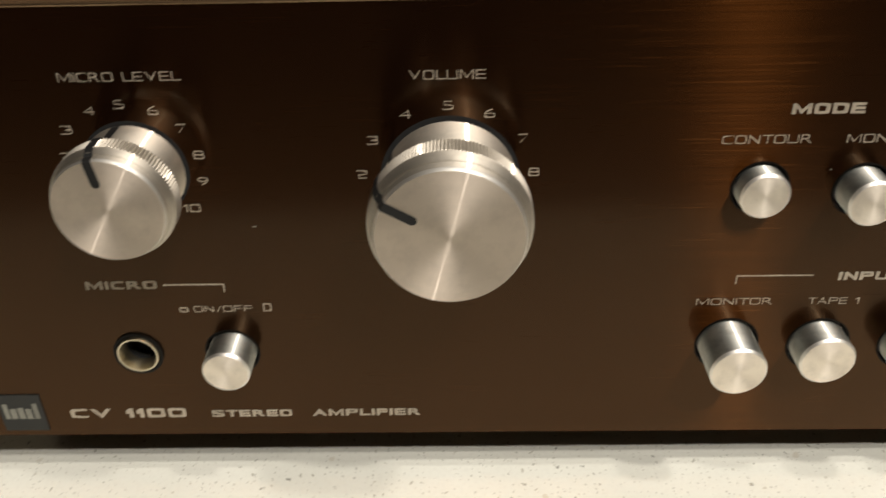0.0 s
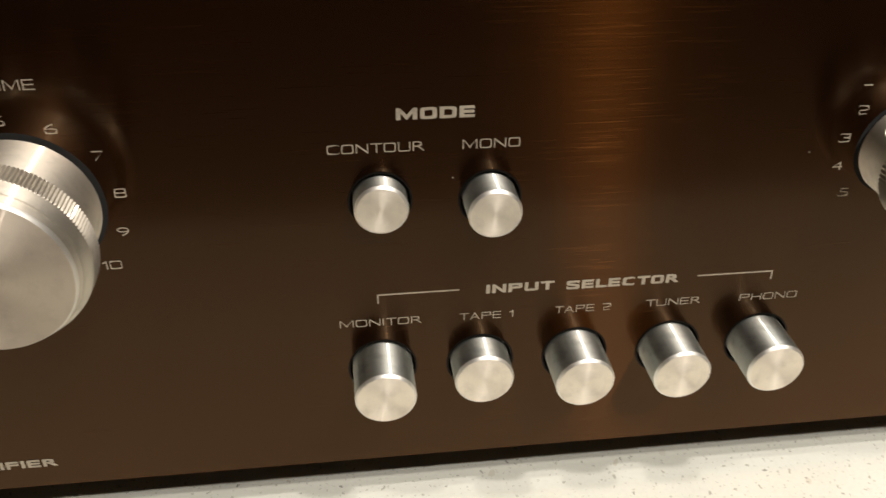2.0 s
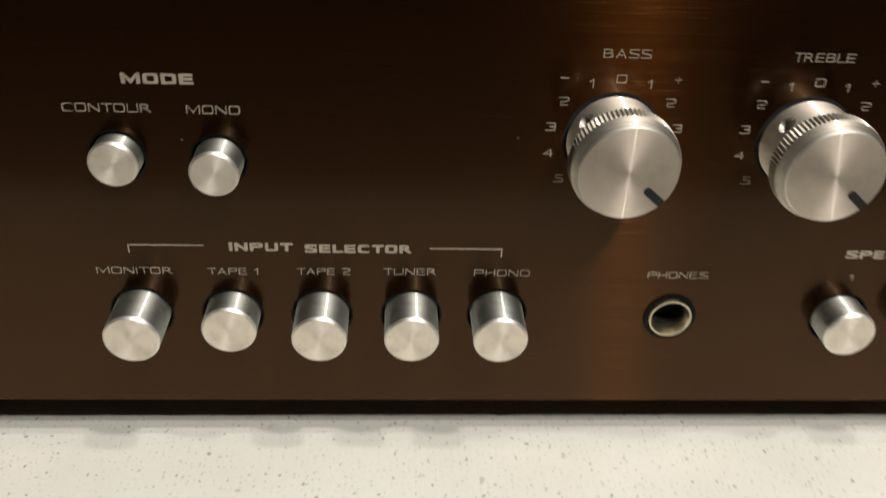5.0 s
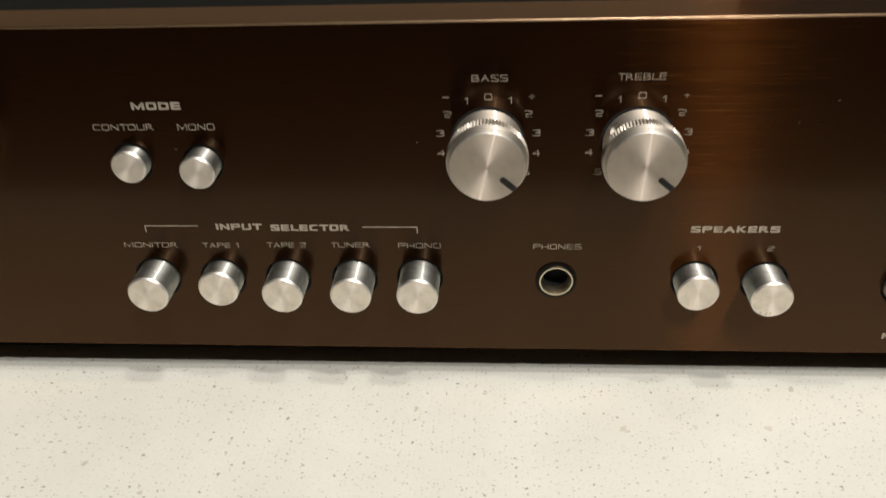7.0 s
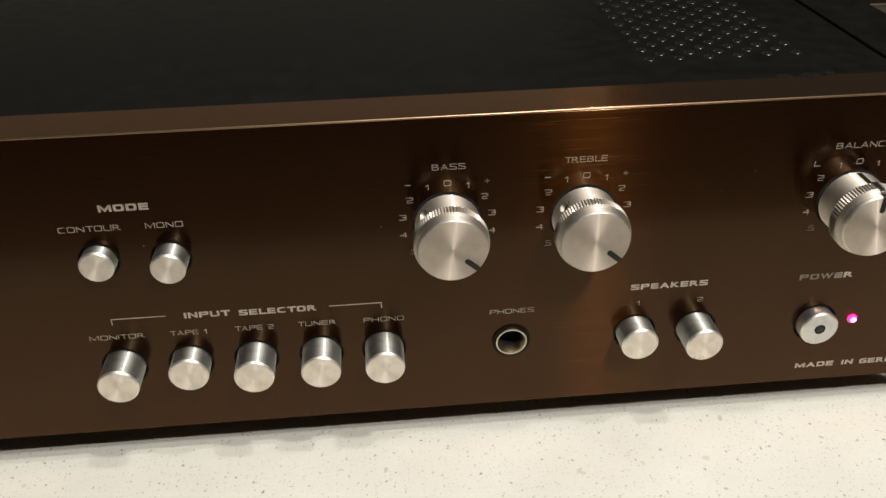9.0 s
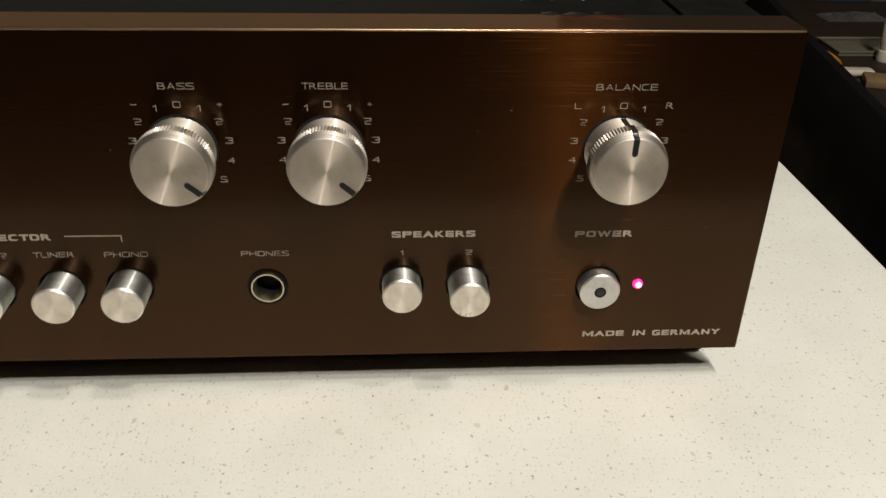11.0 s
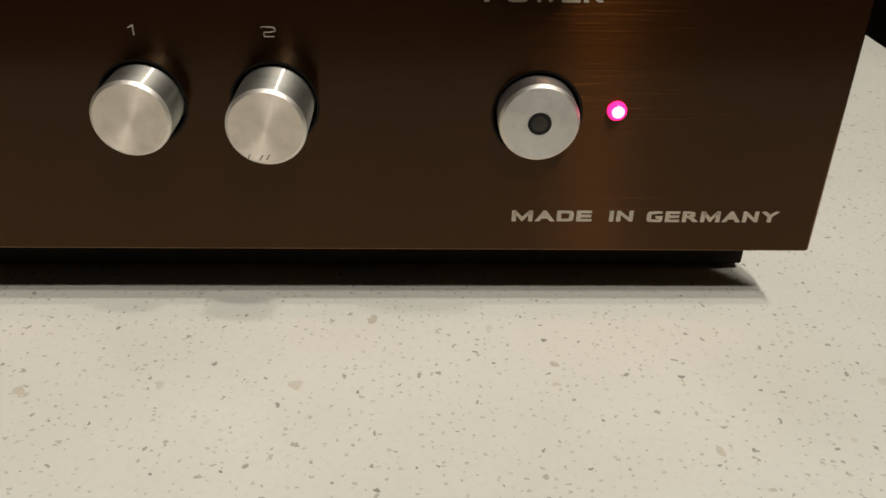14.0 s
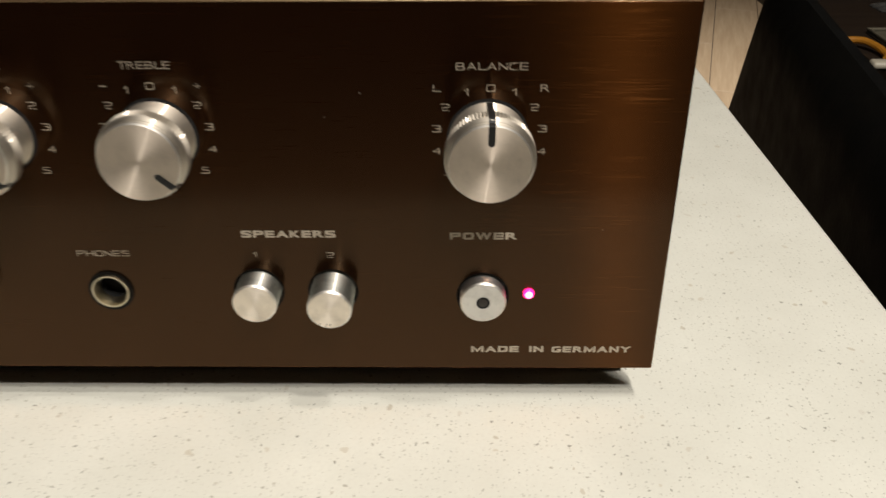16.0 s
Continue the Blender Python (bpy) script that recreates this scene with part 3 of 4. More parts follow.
def lettering(text, x, z, width, height, bold=False, material=None, parent=None):
    """A printed word on the front, centred at x, z, with a given width and cap height."""
    height *= 0.94
    stem, bar = (height * 0.36, height * 0.25) if bold else (height * 0.118, height * 0.112)
    gap = 0.16 if bold else 0.20
    wides = [max(0.001, WIDE.get(c, 1.0)) for c in text]
    fixed = sum(stem for c in text if c == "I")
    free = sum(w for c, w in zip(text, wides) if c != "I") + sum((0.10 if c in "LT/" else gap) for c in text[:-1])
    unit = (width - fixed) / free
    verts, faces, at = [], [], -width / 2
    for c, w in zip(text, wides):
        w = stem if c == "I" else w * unit
        if c == "1":
            k, s = len(verts), stem * 1.05
            x1, h = at + w, height
            verts += [(x1 - s, 0), (x1, 0), (x1, h), (x1 - 0.8 * s, h), (at, 0.74 * h), (at, 0.74 * h - 0.9 * s), (x1 - s, h - 1.5 * s)]
            faces += [(k, k + 1, k + 2, k + 3, k + 6), (k + 3, k + 4, k + 5, k + 6)]
        elif c != " ":
            pts, polys = weighted(c, w, height, stem, bar)
            k = len(verts)
            verts += [(at + px, py) for px, py in pts]
            faces += [tuple(i + k for i in p) for p in polys]
        at += w + unit * (0.10 if c in "LT/" else gap)
    me = bpy.data.meshes.new("lettering")
    me.from_pydata([(px, 0, py - height / 2) for px, py in verts], [], faces)
    me.materials.append(material or M_INK)
    ob = new("lettering", me)
    ob.parent, ob.matrix_basis = parent or panel, pose(x, -0.00006, z)
    return ob


def rule(*spans):
    """Thin printed strokes: x0, x1, z0, z1 in metres."""
    bm = bmesh.new()
    for x0, x1, z0, z1 in spans:
        box(x0, x1, -0.00006, -0.00001, z0, z1, bm=bm)
    return part("printed_line", bm, M_INK, panel, smooth=0)


MM = 0.001
UPPER_WORDS = (
        ("MICRO LEVEL", -169.3, 103.6, 22.8, 1.9, False), ("VOLUME", -109.0, 103.0, 14.2, 1.9, False),
        ("MODE", -38.0, 95.2, 13.6, 2.3, True), ("CONTOUR", -48.4, 89.1, 17.0, 1.9, False), ("MONO", -28.1, 89.0, 10.3, 1.9, False),
        ("INPUT", -21.2, 57.6, 13.6, 2.2, True), ("SELECTOR", -0.4, 57.3, 23.0, 2.2, True),
        ("MONITOR", -48.7, 51.4, 16.2, 1.8, False), ("TAPE 1", -27.7, 51.3, 10.8, 1.8, False), ("TAPE 2", -8.0, 51.4, 11.6, 1.8, False),
        ("TUNER", 10.9, 51.5, 11.6, 1.8, False), ("PHONO", 31.2, 51.3, 12.4, 1.8, False),
        ("BASS", 51.8, 102.0, 9.4, 1.9, False), ("TREBLE", 90.7, 102.0, 12.2, 1.9, False), ("BALANCE", 172.4, 101.6, 17.0, 1.9, False))
LOWER_WORDS = (
        ("PHONES", 71.0, 51.0, 13.8, 1.8, False), ("SPEAKERS", 120.4, 56.8, 24.6, 2.2, True), ("1", 111.0, 50.6, 0.9, 1.7, False), ("2", 131.0, 50.5, 2.1, 1.7, False),
        ("POWER", 171.2, 56.2, 17.4, 2.2, True), ("MADE", 175.2, 19.9, 13.4, 2.2, True), ("IN", 186.8, 19.9, 4.0, 2.2, True), ("GERMANY", 202.2, 19.8, 22.2, 2.2, True),
        ("MICRO", -178.9, 57.5, 15.2, 2.2, True), ("ON/OFF", -158.2, 51.1, 12.6, 1.7, False),
        ("CV 1100", -185.0, 21.5, 27.2, 3.0, True), ("STEREO", -156.0, 21.1, 18.8, 2.2, True), ("AMPLIFIER", -129.2, 21.1, 25.0, 2.2, True))
for text, x, z, w, h, bold in UPPER_WORDS + LOWER_WORDS:
    lettering(text, x * MM, z * MM, w * MM, h * MM, bold)

for text, x, z in (("5", -109, 97.0), ("4", -117, 95.3), ("6", -101.2, 95.3), ("3", -123.5, 90.1), ("7", -94.7, 90.1), ("2", -126.0, 82.9), ("8", -92.5, 82.9),
                   ("1", -124.6, 75.2), ("9", -93.4, 75.2), ("10", -96.6, 68.4),
                   ("5", -170.6, 98.2), ("4", -176.4, 97.0), ("6", -164.4, 96.9), ("3", -181.6, 93.2), ("7", -159.6, 93.2), ("2", -183.0, 87.6), ("8", -157.3, 87.6),
                   ("9", -157.4, 81.9), ("10", -160.6, 75.9)):
    lettering(text, x * MM, z * MM, {"1": 0.9, "10": 3.4}.get(text, 2.05) * MM, 1.9 * MM)

for cx, lo, hi in ((51.4, "-", "+"), (91.2, "-", "+"), (172.2, "L", "R")):
    dz = 0.0 if cx < 150 else -0.6
    for text, x, z in ((lo, -11.2, 96.9), ("1", -5.8, 95.9), ("0", 0.0, 96.9), ("1", 5.7, 95.9), (hi, 11.3, 96.9), ("2", -10.8, 92.1), ("2", 10.6, 92.1),
                       ("3", -12.9, 86.6), ("3", 12.8, 86.6), ("4", -12.9, 80.8), ("4", 12.8, 80.7), ("5", -10.1, 75.0), ("5", 10.2, 75.0)):
        w, h = {"-": (1.7, 0.28), "+": (1.6, 1.5), "1": (0.9, 1.9), "L": (1.9, 1.9), "R": (2.1, 1.9)}.get(text, (2.05, 1.9))
        if cx > 150 and text in "LR":
            x *= 1.14
        lettering(text, (cx + x) * MM, (z + dz) * MM, w * MM, h * MM)

T = 0.00028
rule((-0.0493, -0.0333, 0.05775, 0.05775 + T), (-0.0493, -0.0493 + T, 0.0559, 0.0577))
rule((0.0150, 0.0309, 0.05735, 0.05735 + T), (0.0309 - T, 0.0309, 0.0555, 0.0573))
rule((-0.1700, -0.1570, 0.0573, 0.0573 + T), (-0.1570 - T, -0.1570, 0.0555, 0.0573))
rule((-0.1676, -0.1660, 0.0503, 0.0503 + T), (-0.1676, -0.1660, 0.0513, 0.0513 + T), (-0.1676, -0.1676 + T, 0.0503, 0.0515), (-0.1660, -0.1660 + T, 0.0503, 0.0515))
rule((-0.1495, -0.1480, 0.0503, 0.0503 + T), (-0.1495, -0.1480, 0.0521, 0.0521 + T), (-0.1495, -0.1495 + T, 0.0503, 0.0523), (-0.1480, -0.1480 + T, 0.0503, 0.0523))

badge = part("badge", box(-0.2150, -0.2046, -0.0003, 0.0002, 0.0165, 0.0275, 0.0001, 1), M_BADGE, panel, "small dark badge with a pale emblem")
bm = bmesh.new()
for x0, x1, z0, z1 in ((-0.2139, -0.2128, 0.0203, 0.0247), (-0.2124, -0.2110, 0.0203, 0.0233), (-0.2106, -0.2092, 0.0203, 0.0236), (-0.2088, -0.2074, 0.0203, 0.0233), (-0.2069, -0.2058, 0.0203, 0.0249)):
    box(x0, x1, -0.00038, -0.00028, z0, z1, bm=bm)
part("emblem", bm, M_LOGO, badge, smooth=0)


# ---- knobs ----
def knob(name, x, z, R, H, turn, label):
    B = 0.86 * R if R > 0.011 else 0.880 * R
    prof = [(B - 0.02 * R, 0.0004), (B, 0.0010), (B, 0.30 * H), (B, 0.57 * H), (R - 0.00035, 0.578 * H), (R, 0.595 * H), (R, 0.70 * H), (R, 0.785 * H), (R - 0.00010, 0.800 * H),
            (0.985 * R, 0.83 * H), (0.962 * R, 0.872 * H), (0.938 * R, 0.890 * H), (0.918 * R, 0.893 * H), (0.908 * R, 0.905 * H), (0.905 * R, 0.962 * H), (0.897 * R, 0.978 * H),
            (0.880 * R, H), (0.6 * R, H), (0.3 * R, H), (0.02 * R, H), (0, H)]
    t = 0.00024 if R > 0.011 else 0.00036
    teeth = [0, 0, 0, 0, 0.3 * t, t, t, t, 0.5 * t]
    k = part(name, lathe(prof, 2 * round(R * (9800 if R > 0.011 else 7200)), teeth), M_KNOB, amp, label, pose(x, 0, z), smooth=28)
    q = pose(0, 0, 0, 0, turn + 180, 0) @ pose(0, -0.33 * H, R + 0.002, -90)
    bore(k, q, 0.0018, 0.0065)
    k.data.materials.append(M_FACE)
    k.data.materials.append(M_BEVEL)
    for f in k.data.polygons:
        if f.center.y < -0.995 * H:
            f.material_index = 1
        elif f.center.y < -0.963 * H:
            f.material_index = 2
    part("shaft_gap", lathe([(B - 0.04 * R, 0.00002), (B + 0.05 * R, 0.00004), (B + 0.05 * R, 0.0)], 48), M_HOLE, k)
    # pointer: a black groove on the face that runs down the side
    w = 0.00062 + R * 0.018
    bm = bmesh.new()
    pts = [(0.50 * R, H + 0.00006), (0.882 * R, H + 0.00006), (0.904 * R, 0.980 * H), (0.912 * R, 0.962 * H), (0.915 * R, 0.91 * H), (0.945 * R, 0.888 * H), (0.970 * R, 0.866 * H), (1.004 * R, 0.80 * H),
           (1.006 * R, 0.575 * H), (B + 0.02 * R, 0.555 * H), (B + 0.007 * R, 0.55 * H), (B + 0.007 * R, 0.0012)]
    rows = []
    for r, d in pts:
        rows.append([bm.verts.new((s * w, -d, math.sqrt(max(r * r - w * w, 0)) if r > 0.6 * R else r)) for s in (-1, -0.33, 0.33, 1)])
    for a, b in zip(rows, rows[1:]):
        for i in range(3):
            bm.faces.new((a[i], a[i + 1], b[i + 1], b[i]))
    mid = bm.verts.new((0, -H - 0.00006, 0.50 * R))
    arc = [bm.verts.new((w * math.sin(q), -H - 0.00006, 0.50 * R - w * math.cos(q))) for q in (-1.2, -0.6, 0.0, 0.6, 1.2)]
    ends = [rows[0][0], *arc, rows[0][3]]
    for a, b in zip(ends, ends[1:]):
        bm.faces.new((mid, a, b))
    part("pointer_line", bm, M_MARK, k, "black pointer line", pose(0, 0, 0, 0, turn, 0))
    part("set_screw", lathe([(0, -0.0001), (0.0007, -0.0001), (0.0008, 0.0002), (0.00172, 0.0002), (0.00172, -0.001)], 20), M_HOLE, k, "dark set screw in its bore", pose(0, 0, 0, 0, turn + 180, 0) @ pose(0, -0.33 * H, R - 0.0042, -90))
    return k


knob("micro_level_knob", -0.1700, 0.0845, 0.0114, 0.0168, -9, "turned aluminium knob with knurled rim")
knob("volume_knob", -0.1088, 0.0812, 0.0151, 0.0222, -60, "large turned aluminium knob with knurled rim")
knob("bass_knob", 0.0512, 0.0842, 0.0107, 0.0160, 131, "turned aluminium knob with knurled rim")
knob("treble_knob", 0.0911, 0.0840, 0.0107, 0.0160, 131, "turned aluminium knob with knurled rim")
knob("balance_knob", 0.1718, 0.0836, 0.0108, 0.0165, 1, "turned aluminium knob with knurled rim")


# ---- push buttons, sockets, lamp ----
def push_button(name, x, z, R, H):
    power = name == "power_button"
    c = 0.00048
    prof = [(R, -0.0040), (R, H - c * 1.1), (R - c * 0.08, H - c * 0.92), (R - c * 0.90, H - c * 0.10), (R - c, H), (0.5 * R, H), (0.02 * R, H), (0, H)]
    label = "round satin power button with a smoked lens" if power else "round satin aluminium push button"
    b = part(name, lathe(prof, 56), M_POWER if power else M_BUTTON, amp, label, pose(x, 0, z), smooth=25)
    # the face keeps the lighter tone; the side's dark reflection is in its colour
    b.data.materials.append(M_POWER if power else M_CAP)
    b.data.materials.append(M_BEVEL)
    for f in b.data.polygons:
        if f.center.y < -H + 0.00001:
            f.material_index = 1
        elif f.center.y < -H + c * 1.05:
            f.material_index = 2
    part("guide_ring", lathe([(R + 0.00094, -0.0039), (R + 0.00094, 0.00012), (R + 0.0006, 0.00016), (R + 0.0005, -0.0002), (R + 0.0005, -0.0039)], 56), M_BLACK, b, "black plastic guide ring")
    if power:
        part("lens_ring", lathe([(0.00182, H - 0.0002), (0.00182, H + 0.00005), (0.00160, H + 0.00008), (0.00130, H + 0.00004), (0.0011, H + 0.00003)], 32), M_HOLE, b, "black ring round the lens")
        part("lens", lathe([(0, H + 0.00024), (0.0005, H + 0.00020), (0.0010, H + 0.00010), (0.00126, H + 0.00003)], 28), M_LENS, b, "smoked brown round lens")
    return b


for name, x, z, R, H in BUTTONS:
    push_button(name, x * MM, z * MM, R * MM, H * MM)


def jack(x, z, k):
    """A jack socket of k times the usual size: bright funnel rim, black inside, washer."""
    def turned(profile, n=48):
        return lathe([(r * k, d) for r, d in profile], n)
    j = part("phone_jack", turned([(0.00505, -0.003), (0.00505, 0.0007), (0.0049, 0.0010), (0.0045, 0.0010), (0.0040, -0.0004), (0.0037, -0.0018), (0.0036, -0.0024)]), M_CHROME, amp, "chromed jack socket", pose(x, 0, z))
    part("washer", turned([(0.0060, 0.0), (0.0060, 0.0005), (0.0054, 0.0006), (0.00507, 0.0004)]), M_BLACK, j, "black washer")
    part("bore", turned([(0.0036, -0.0022), (0.0035, -0.0080), (0, -0.0082)], 32), M_HOLE, j, "black bore")


for x, z in JACKS:
    jack(x, z, 1.0 if x > 0 else 0.92)

led = part("power_lamp", lathe([(0.0015, -0.0003), (0.0015, 0.0006), (0.0011, 0.0012), (0.0006, 0.0015), (0, 0.0016)], 28), M_LED, amp, "glowing magenta power lamp", pose(0.1838, 0, 0.0386))
part("lamp_core", lathe([(0.0010, 0.00125), (0.0009, 0.00145), (0.0006, 0.0016), (0.0003, 0.00168), (0, 0.0017)], 20), M_CORE, led, at=pose(0, 0, 0.0001))

# fine scratches and specks on the front
for sx, sz, sw in ((-0.1492, 0.0713, 0.0010), (-0.0351, 0.0824, 0.0004), (0.0319, 0.0839, 0.0004), (0.1408, 0.0949, 0.0005), (0.1319, 0.0889, 0.0004), (0.2019, 0.0579, 0.0003)):
    part("speck", box(sx, sx + sw, -0.00008, -0.00001, sz, sz + 0.00022, 0.00003, 1), M_SCUFF, panel)
# wear marks on the second speaker button
for dx, a in ((-0.0016, 25), (0.0002, 35), (0.0012, 30)):
    bm = box(-0.00010, 0.00010, -0.00005, 0.0, -0.0005, 0.0005, 0.00003, 1)
    part("wear_mark", bm, M_SCUFF, amp, at=pose(0.1310 + dx - 0.0012, -0.00952, 0.0392 - 0.0046 + abs(dx) * 0.1, 0, a, 0))


# ---- chair, table and what lies on it ----
chair = empty("dining_chair")
tagged(chair, "black leather dining armchair with a wide padded back beside the worktop", "chair")
chair.matrix_basis = pose(0.394, 0.250, 0, 0, 0, -8.9)
bm = bmesh.new()
rows = []
for i in range(19):
    v = i / 18
    z = -0.50 + 0.497 * v
    crown = max(0, v - 0.93) / 0.07
    half = min(0.490, 0.478 - 0.710 * (z + 0.2)) - 0.004 * crown ** 2
    thick = 0.0190 * math.sqrt(max(0.04, 1 - crown ** 2))
    ring = []
    for k in range(36):
        a = 2 * math.pi * k / 36
        cx, cy = math.cos(a), math.sin(a)
        sx = math.copysign(abs(cx) ** 0.24, cx)
        sy = math.copysign(abs(cy) ** 0.24, cy)
        ring.append(bm.verts.new((0.0180 - 0.018 * (z + 0.2) + thick * sx, half * sy, z)))
    rows.append(ring)
for a, b in zip(rows, rows[1:]):
    for k in range(36):
        bm.faces.new((a[k], a[(k + 1) % 36], b[(k + 1) % 36], b[k]))
bm.faces.new(rows[0][::-1])
bm.faces.new(rows[-1])
part("backrest", bm, M_LEATHER, chair, smooth=50)
part("seat", box(0.03, 0.50, -0.36, 0.36, -0.52, -0.43, 0.03, 4), M_LEATHER, chair)
for lx in (0.06, 0.47):
    for ly in (-0.31, 0.31):
        part("leg", box(lx - 0.02, lx + 0.02, ly - 0.02, ly + 0.02, FLOOR, -0.515, 0.004), M_DARKWOOD, chair)

TBL = -0.15
table = empty("dining_table")
tagged(table, "dark walnut dining table cluttered with odds and ends", "table")
part("tabletop", box(0.66, 1.65, 0.55, 1.95, TBL - 0.035, TBL, 0.004), M_DARKWOOD, table)
for lx in (0.97, 1.58):
    for ly in (0.63, 1.87):
        part("leg", box(lx - 0.03, lx + 0.03, ly - 0.03, ly + 0.03, FLOOR, TBL - 0.0352, 0.004), M_DARKWOOD, table)


def crumpled(name, cx, cy, sx, sy, height, material, label, category, seed, z=TBL):
    bm = bmesh.new()
    n = 26
    g = [[None] * n for _ in range(n)]
    for i in range(n):
        for j in range(n):
            u, v = i / (n - 1) * 2 - 1, j / (n - 1) * 2 - 1
            edge = max(0.0, 1 - max(abs(u), abs(v)) ** 4)
            f = noise.fractal(Vector((u * 2.2 + seed, v * 2.2, seed * 1.7)), 1.0, 2.0, 4)
            wob = 0.08 * noise.noise(Vector((u * 3, v * 3, seed + 9)))
            g[i][j] = bm.verts.new((cx + sx * (u + wob), cy + sy * (v - wob), z + 0.002 + height * edge * (0.55 + 0.6 * f if f > -0.7 else 0.1)))
    for i in range(n - 1):
        for j in range(n - 1):
            bm.faces.new((g[i][j], g[i + 1][j], g[i + 1][j + 1], g[i][j + 1]))
    r = bmesh.ops.extrude_face_region(bm, geom=bm.faces[:])
    for v in r["geom"]:
        if isinstance(v, bmesh.types.BMVert):
            v.co.z = z + 0.0005
    return tagged(part(name, bm, material, smooth=60), label, category)


crumpled("blanket", 1.10, 1.34, 0.30, 0.20, 0.07, M_NAVY, "crumpled navy wool blanket on the table", "blanket", 3.1)
crumpled("fleece_cloth", 0.812, 1.030, 0.048, 0.018, 0.010, M_DIM_FLEECE, "crumpled grey-white fleece cloth on the table", "cloth", 8.4)
crumpled("white_towel", 0.900, 1.160, 0.060, 0.022, 0.014, M_DIM_FLEECE, "small crumpled pale towel on the dark table", "towel", 5.2)
tray = empty("plastic_tray")
tagged(tray, "ivory plastic tray with a raised rim on the table", "tray")
tray.matrix_basis = pose(0.803, 0.876, TBL, 0, 0, 0)
part("tray_base", box(-0.104, 0.104, -0.034, 0.034, 0.0002, 0.004, 0.002), M_DIM_IVORY, tray)
for a in ((-0.104, 0.104, -0.034, -0.030), (-0.104, 0.104, 0.030, 0.034), (-0.104, -0.100, -0.0298, 0.0298), (0.100, 0.104, -0.0298, 0.0298)):
    part("rim", box(*a, 0.0041, 0.008, 0.0015), M_DIM_IVORY, tray)
stand = empty("bent_tube_stand")
tagged(stand, "grey enamelled bent tube stand on the table", "stand")
stand.matrix_basis = pose(0.752, 0.826, TBL)
part("tube", tube([(0.0, 0.0, 0.008), (-0.002, 0.006, 0.030), (0.002, 0.012, 0.056), (0.020, 0.014, 0.066), (0.050, 0.008, 0.060), (0.075, 0.004, 0.040), (0.082, 0.0, 0.008)], 0.0055), M_TUBE, stand)
part("brace", tube([(0.002, 0.002, 0.012), (0.030, 0.008, 0.026), (0.060, 0.006, 0.044)], 0.0045), M_TUBE, stand)
for fx in (0.0, 0.082):
    part("foot", lathe([(0, 0.0), (0.010, 0.0), (0.011, 0.004), (0.009, 0.013), (0, 0.015)], 20), M_IVORY, stand, at=pose(fx, 0, 0.0002, -90))
cable = part("orange_cable", tube([(0.628, 0.848, TBL + 0.0052), (0.638, 0.854, TBL + 0.0052), (0.652, 0.853, TBL + 0.008), (0.667, 0.843, TBL + 0.010), (0.676, 0.823, TBL + 0.008), (0.678, 0.803, TBL + 0.0052), (0.672, 0.788, TBL + 0.0052)], 0.0044), M_ORANGE)
tagged(cable, "orange rubber cable arching over the table", "cable")
pad = part("ivory_pad", box(-0.030, 0.030, -0.009, 0.009, 0.0002, 0.009, 0.004, 3), M_IVORY, at=pose(0.676, 0.768, TBL, 0, 0, -4))
tagged(pad, "small rounded ivory plastic block on the table", "block")
card = part("card_box", box(-0.030, 0.036, -0.018, 0.018, 0.0002, 0.010, 0.002), M_CARD, at=pose(0.708, 0.728, TBL, 0, 0, -20))
tagged(card, "flat tan card box on the table", "box")
cup = part("ivory_cup", lathe([(0, 0.0), (0.014, 0.0), (0.016, 0.003), (0.018, 0.026), (0.0165, 0.026), (0.0145, 0.004), (0, 0.003)], 28), M_IVORY, at=pose(0.728, 0.708, TBL + 0.0002, -90))
tagged(cup, "small ivory plastic cup standing on the table", "cup")


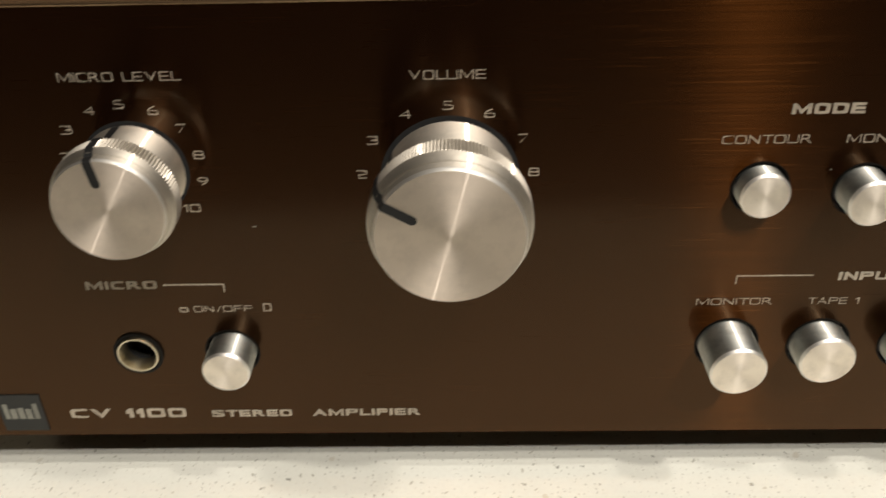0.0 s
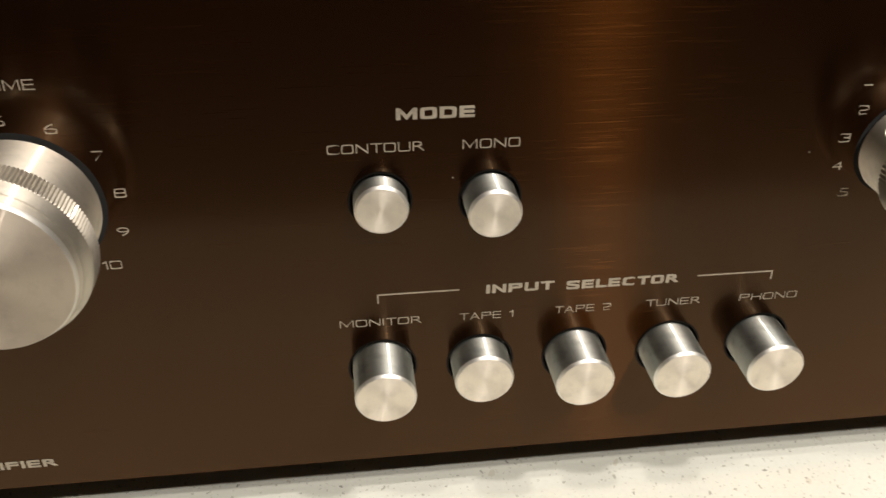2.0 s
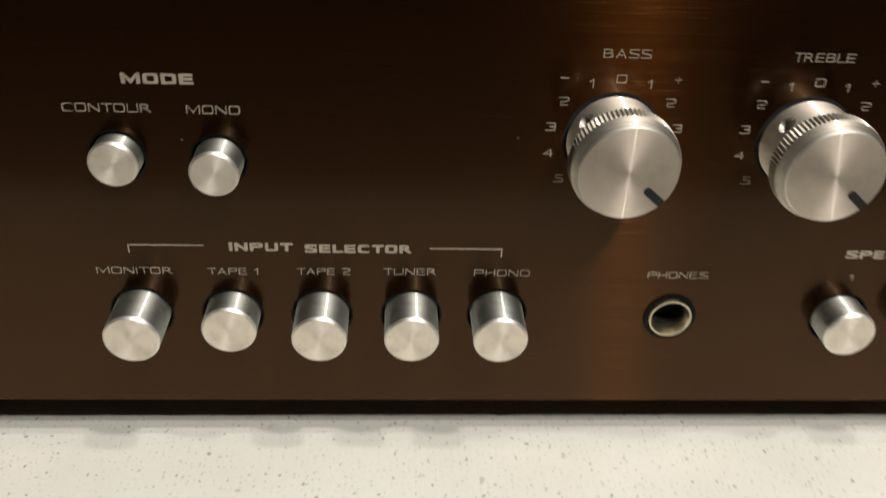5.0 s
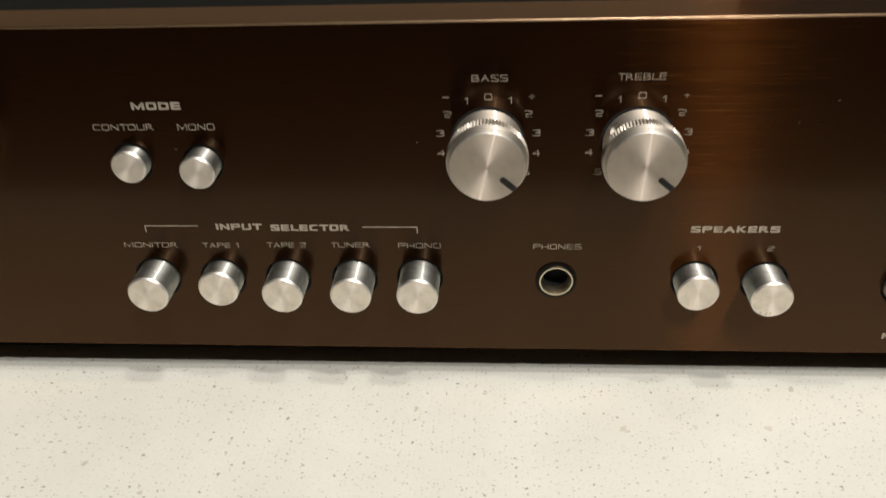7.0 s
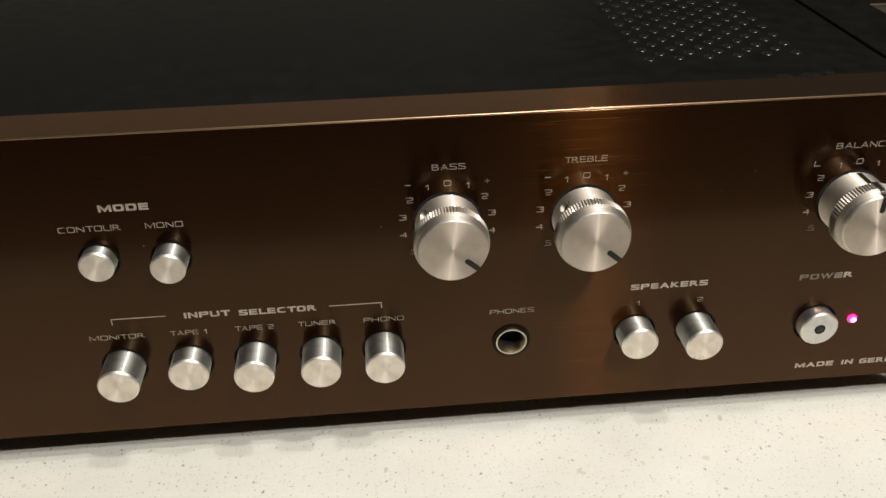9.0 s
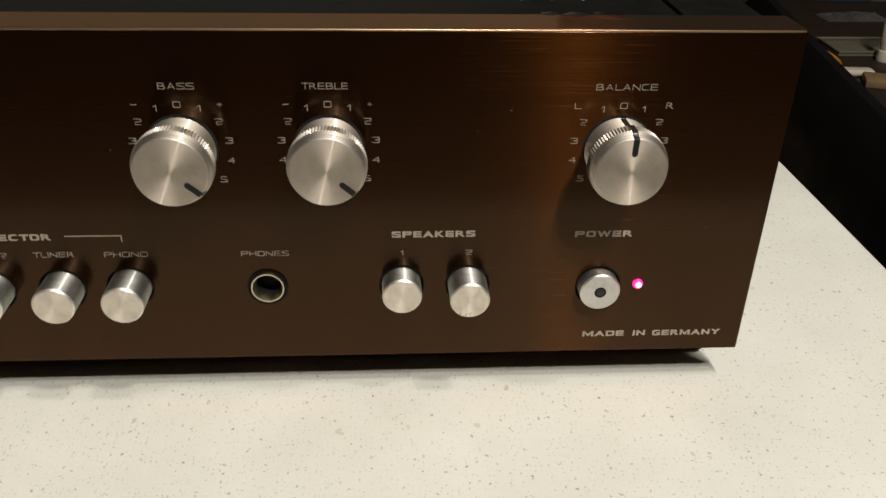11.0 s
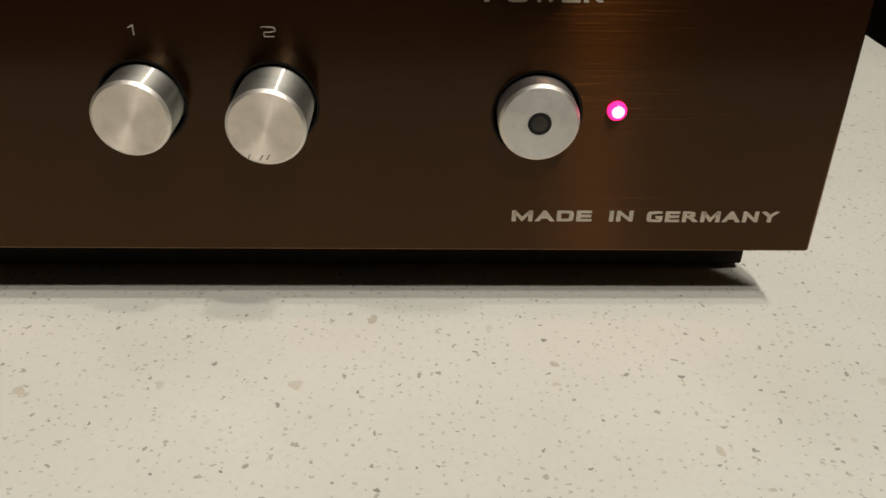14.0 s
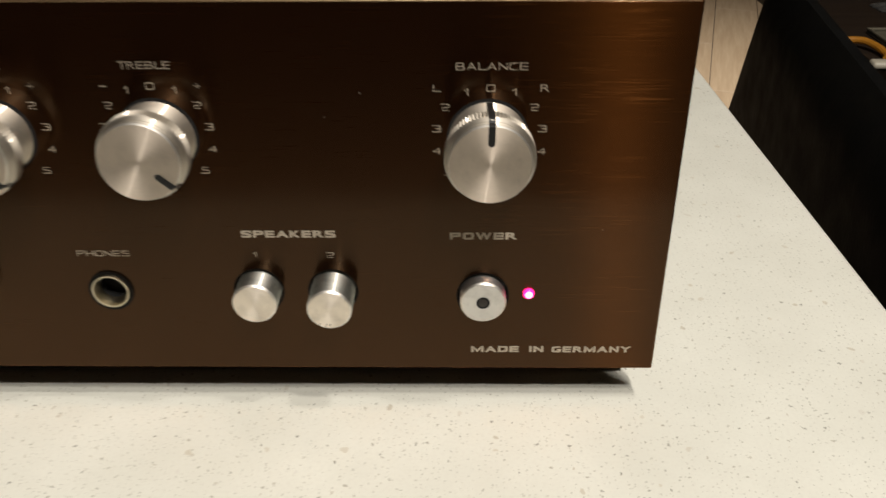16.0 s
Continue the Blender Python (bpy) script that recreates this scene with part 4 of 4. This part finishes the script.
# ---- ceiling lamps and floor planks ----
for lx, ly, watts, spread in LAMPS:
    lamp = part("ceiling_lamp", lathe([(0.058, 0.0), (0.058, 0.010), (0.062, 0.013), (0.070, 0.010), (0.074, 0.0)], 40), M_TUBE, at=pose(lx, ly, CEIL, 90))
    tagged(lamp, "unseen round recessed ceiling lamp with an enamelled ring", "lamp", group="ceiling lamps")

LAY = math.radians(16)
along, across = Vector((math.sin(LAY), math.cos(LAY))), Vector((math.cos(LAY), -math.sin(LAY)))
PLANK = (-0.095, 0.095, -0.6008, 0.6008, -0.0118, 0.0, 0.0007, 1)
plank_me = finish(box(*PLANK), "plank", M_OAK, smooth=0)


def cut_plank(place, x0, x1, y0, y1):
    """A plank sawn off along the edges of the field that it is laid in."""
    bm = box(*PLANK)
    bm.transform(place)
    for co, no in (((x0, 0, 0), (-1, 0, 0)), ((x1, 0, 0), (1, 0, 0)), ((0, y0, 0), (0, -1, 0)), ((0, y1, 0), (0, 1, 0))):
        r = bmesh.ops.bisect_plane(bm, geom=bm.verts[:] + bm.edges[:] + bm.faces[:], plane_co=co, plane_no=no, clear_outer=True)
        rim = [e for e in r["geom_cut"] if isinstance(e, bmesh.types.BMEdge)]
        if rim and bm.faces:
            bmesh.ops.holes_fill(bm, edges=rim)
    bm.transform(place.inverted())
    return finish(bm, "plank", M_OAK, smooth=0)


for x0, x1, y0, y1 in ((X0, X1, 0.80, Y1), (0.42, X1, -1.10, 0.80)):
    for i in range(-24, 25):
        run = -3.6 + (0.6025 if i % 2 else 0.0)
        while run < 6.2:
            mid = along * run + across * (i * 0.1925)
            place = pose(mid.x, mid.y, FLOOR, 0, 0, -16)
            ends = [mid + along * 0.601 * u + across * 0.095 * v for u in (-1, 1) for v in (-1, 1)]
            run += 1.2025
            whole = all(x0 <= e.x <= x1 and y0 <= e.y <= y1 for e in ends)
            if not whole and (max(e.x for e in ends) <= x0 or min(e.x for e in ends) >= x1 or max(e.y for e in ends) <= y0 or min(e.y for e in ends) >= y1):
                continue
            mesh = plank_me if whole else cut_plank(place, x0, x1, y0, y1)
            if mesh.polygons:
                p = new("plank", mesh)
                p.parent, p.matrix_basis = floor, place
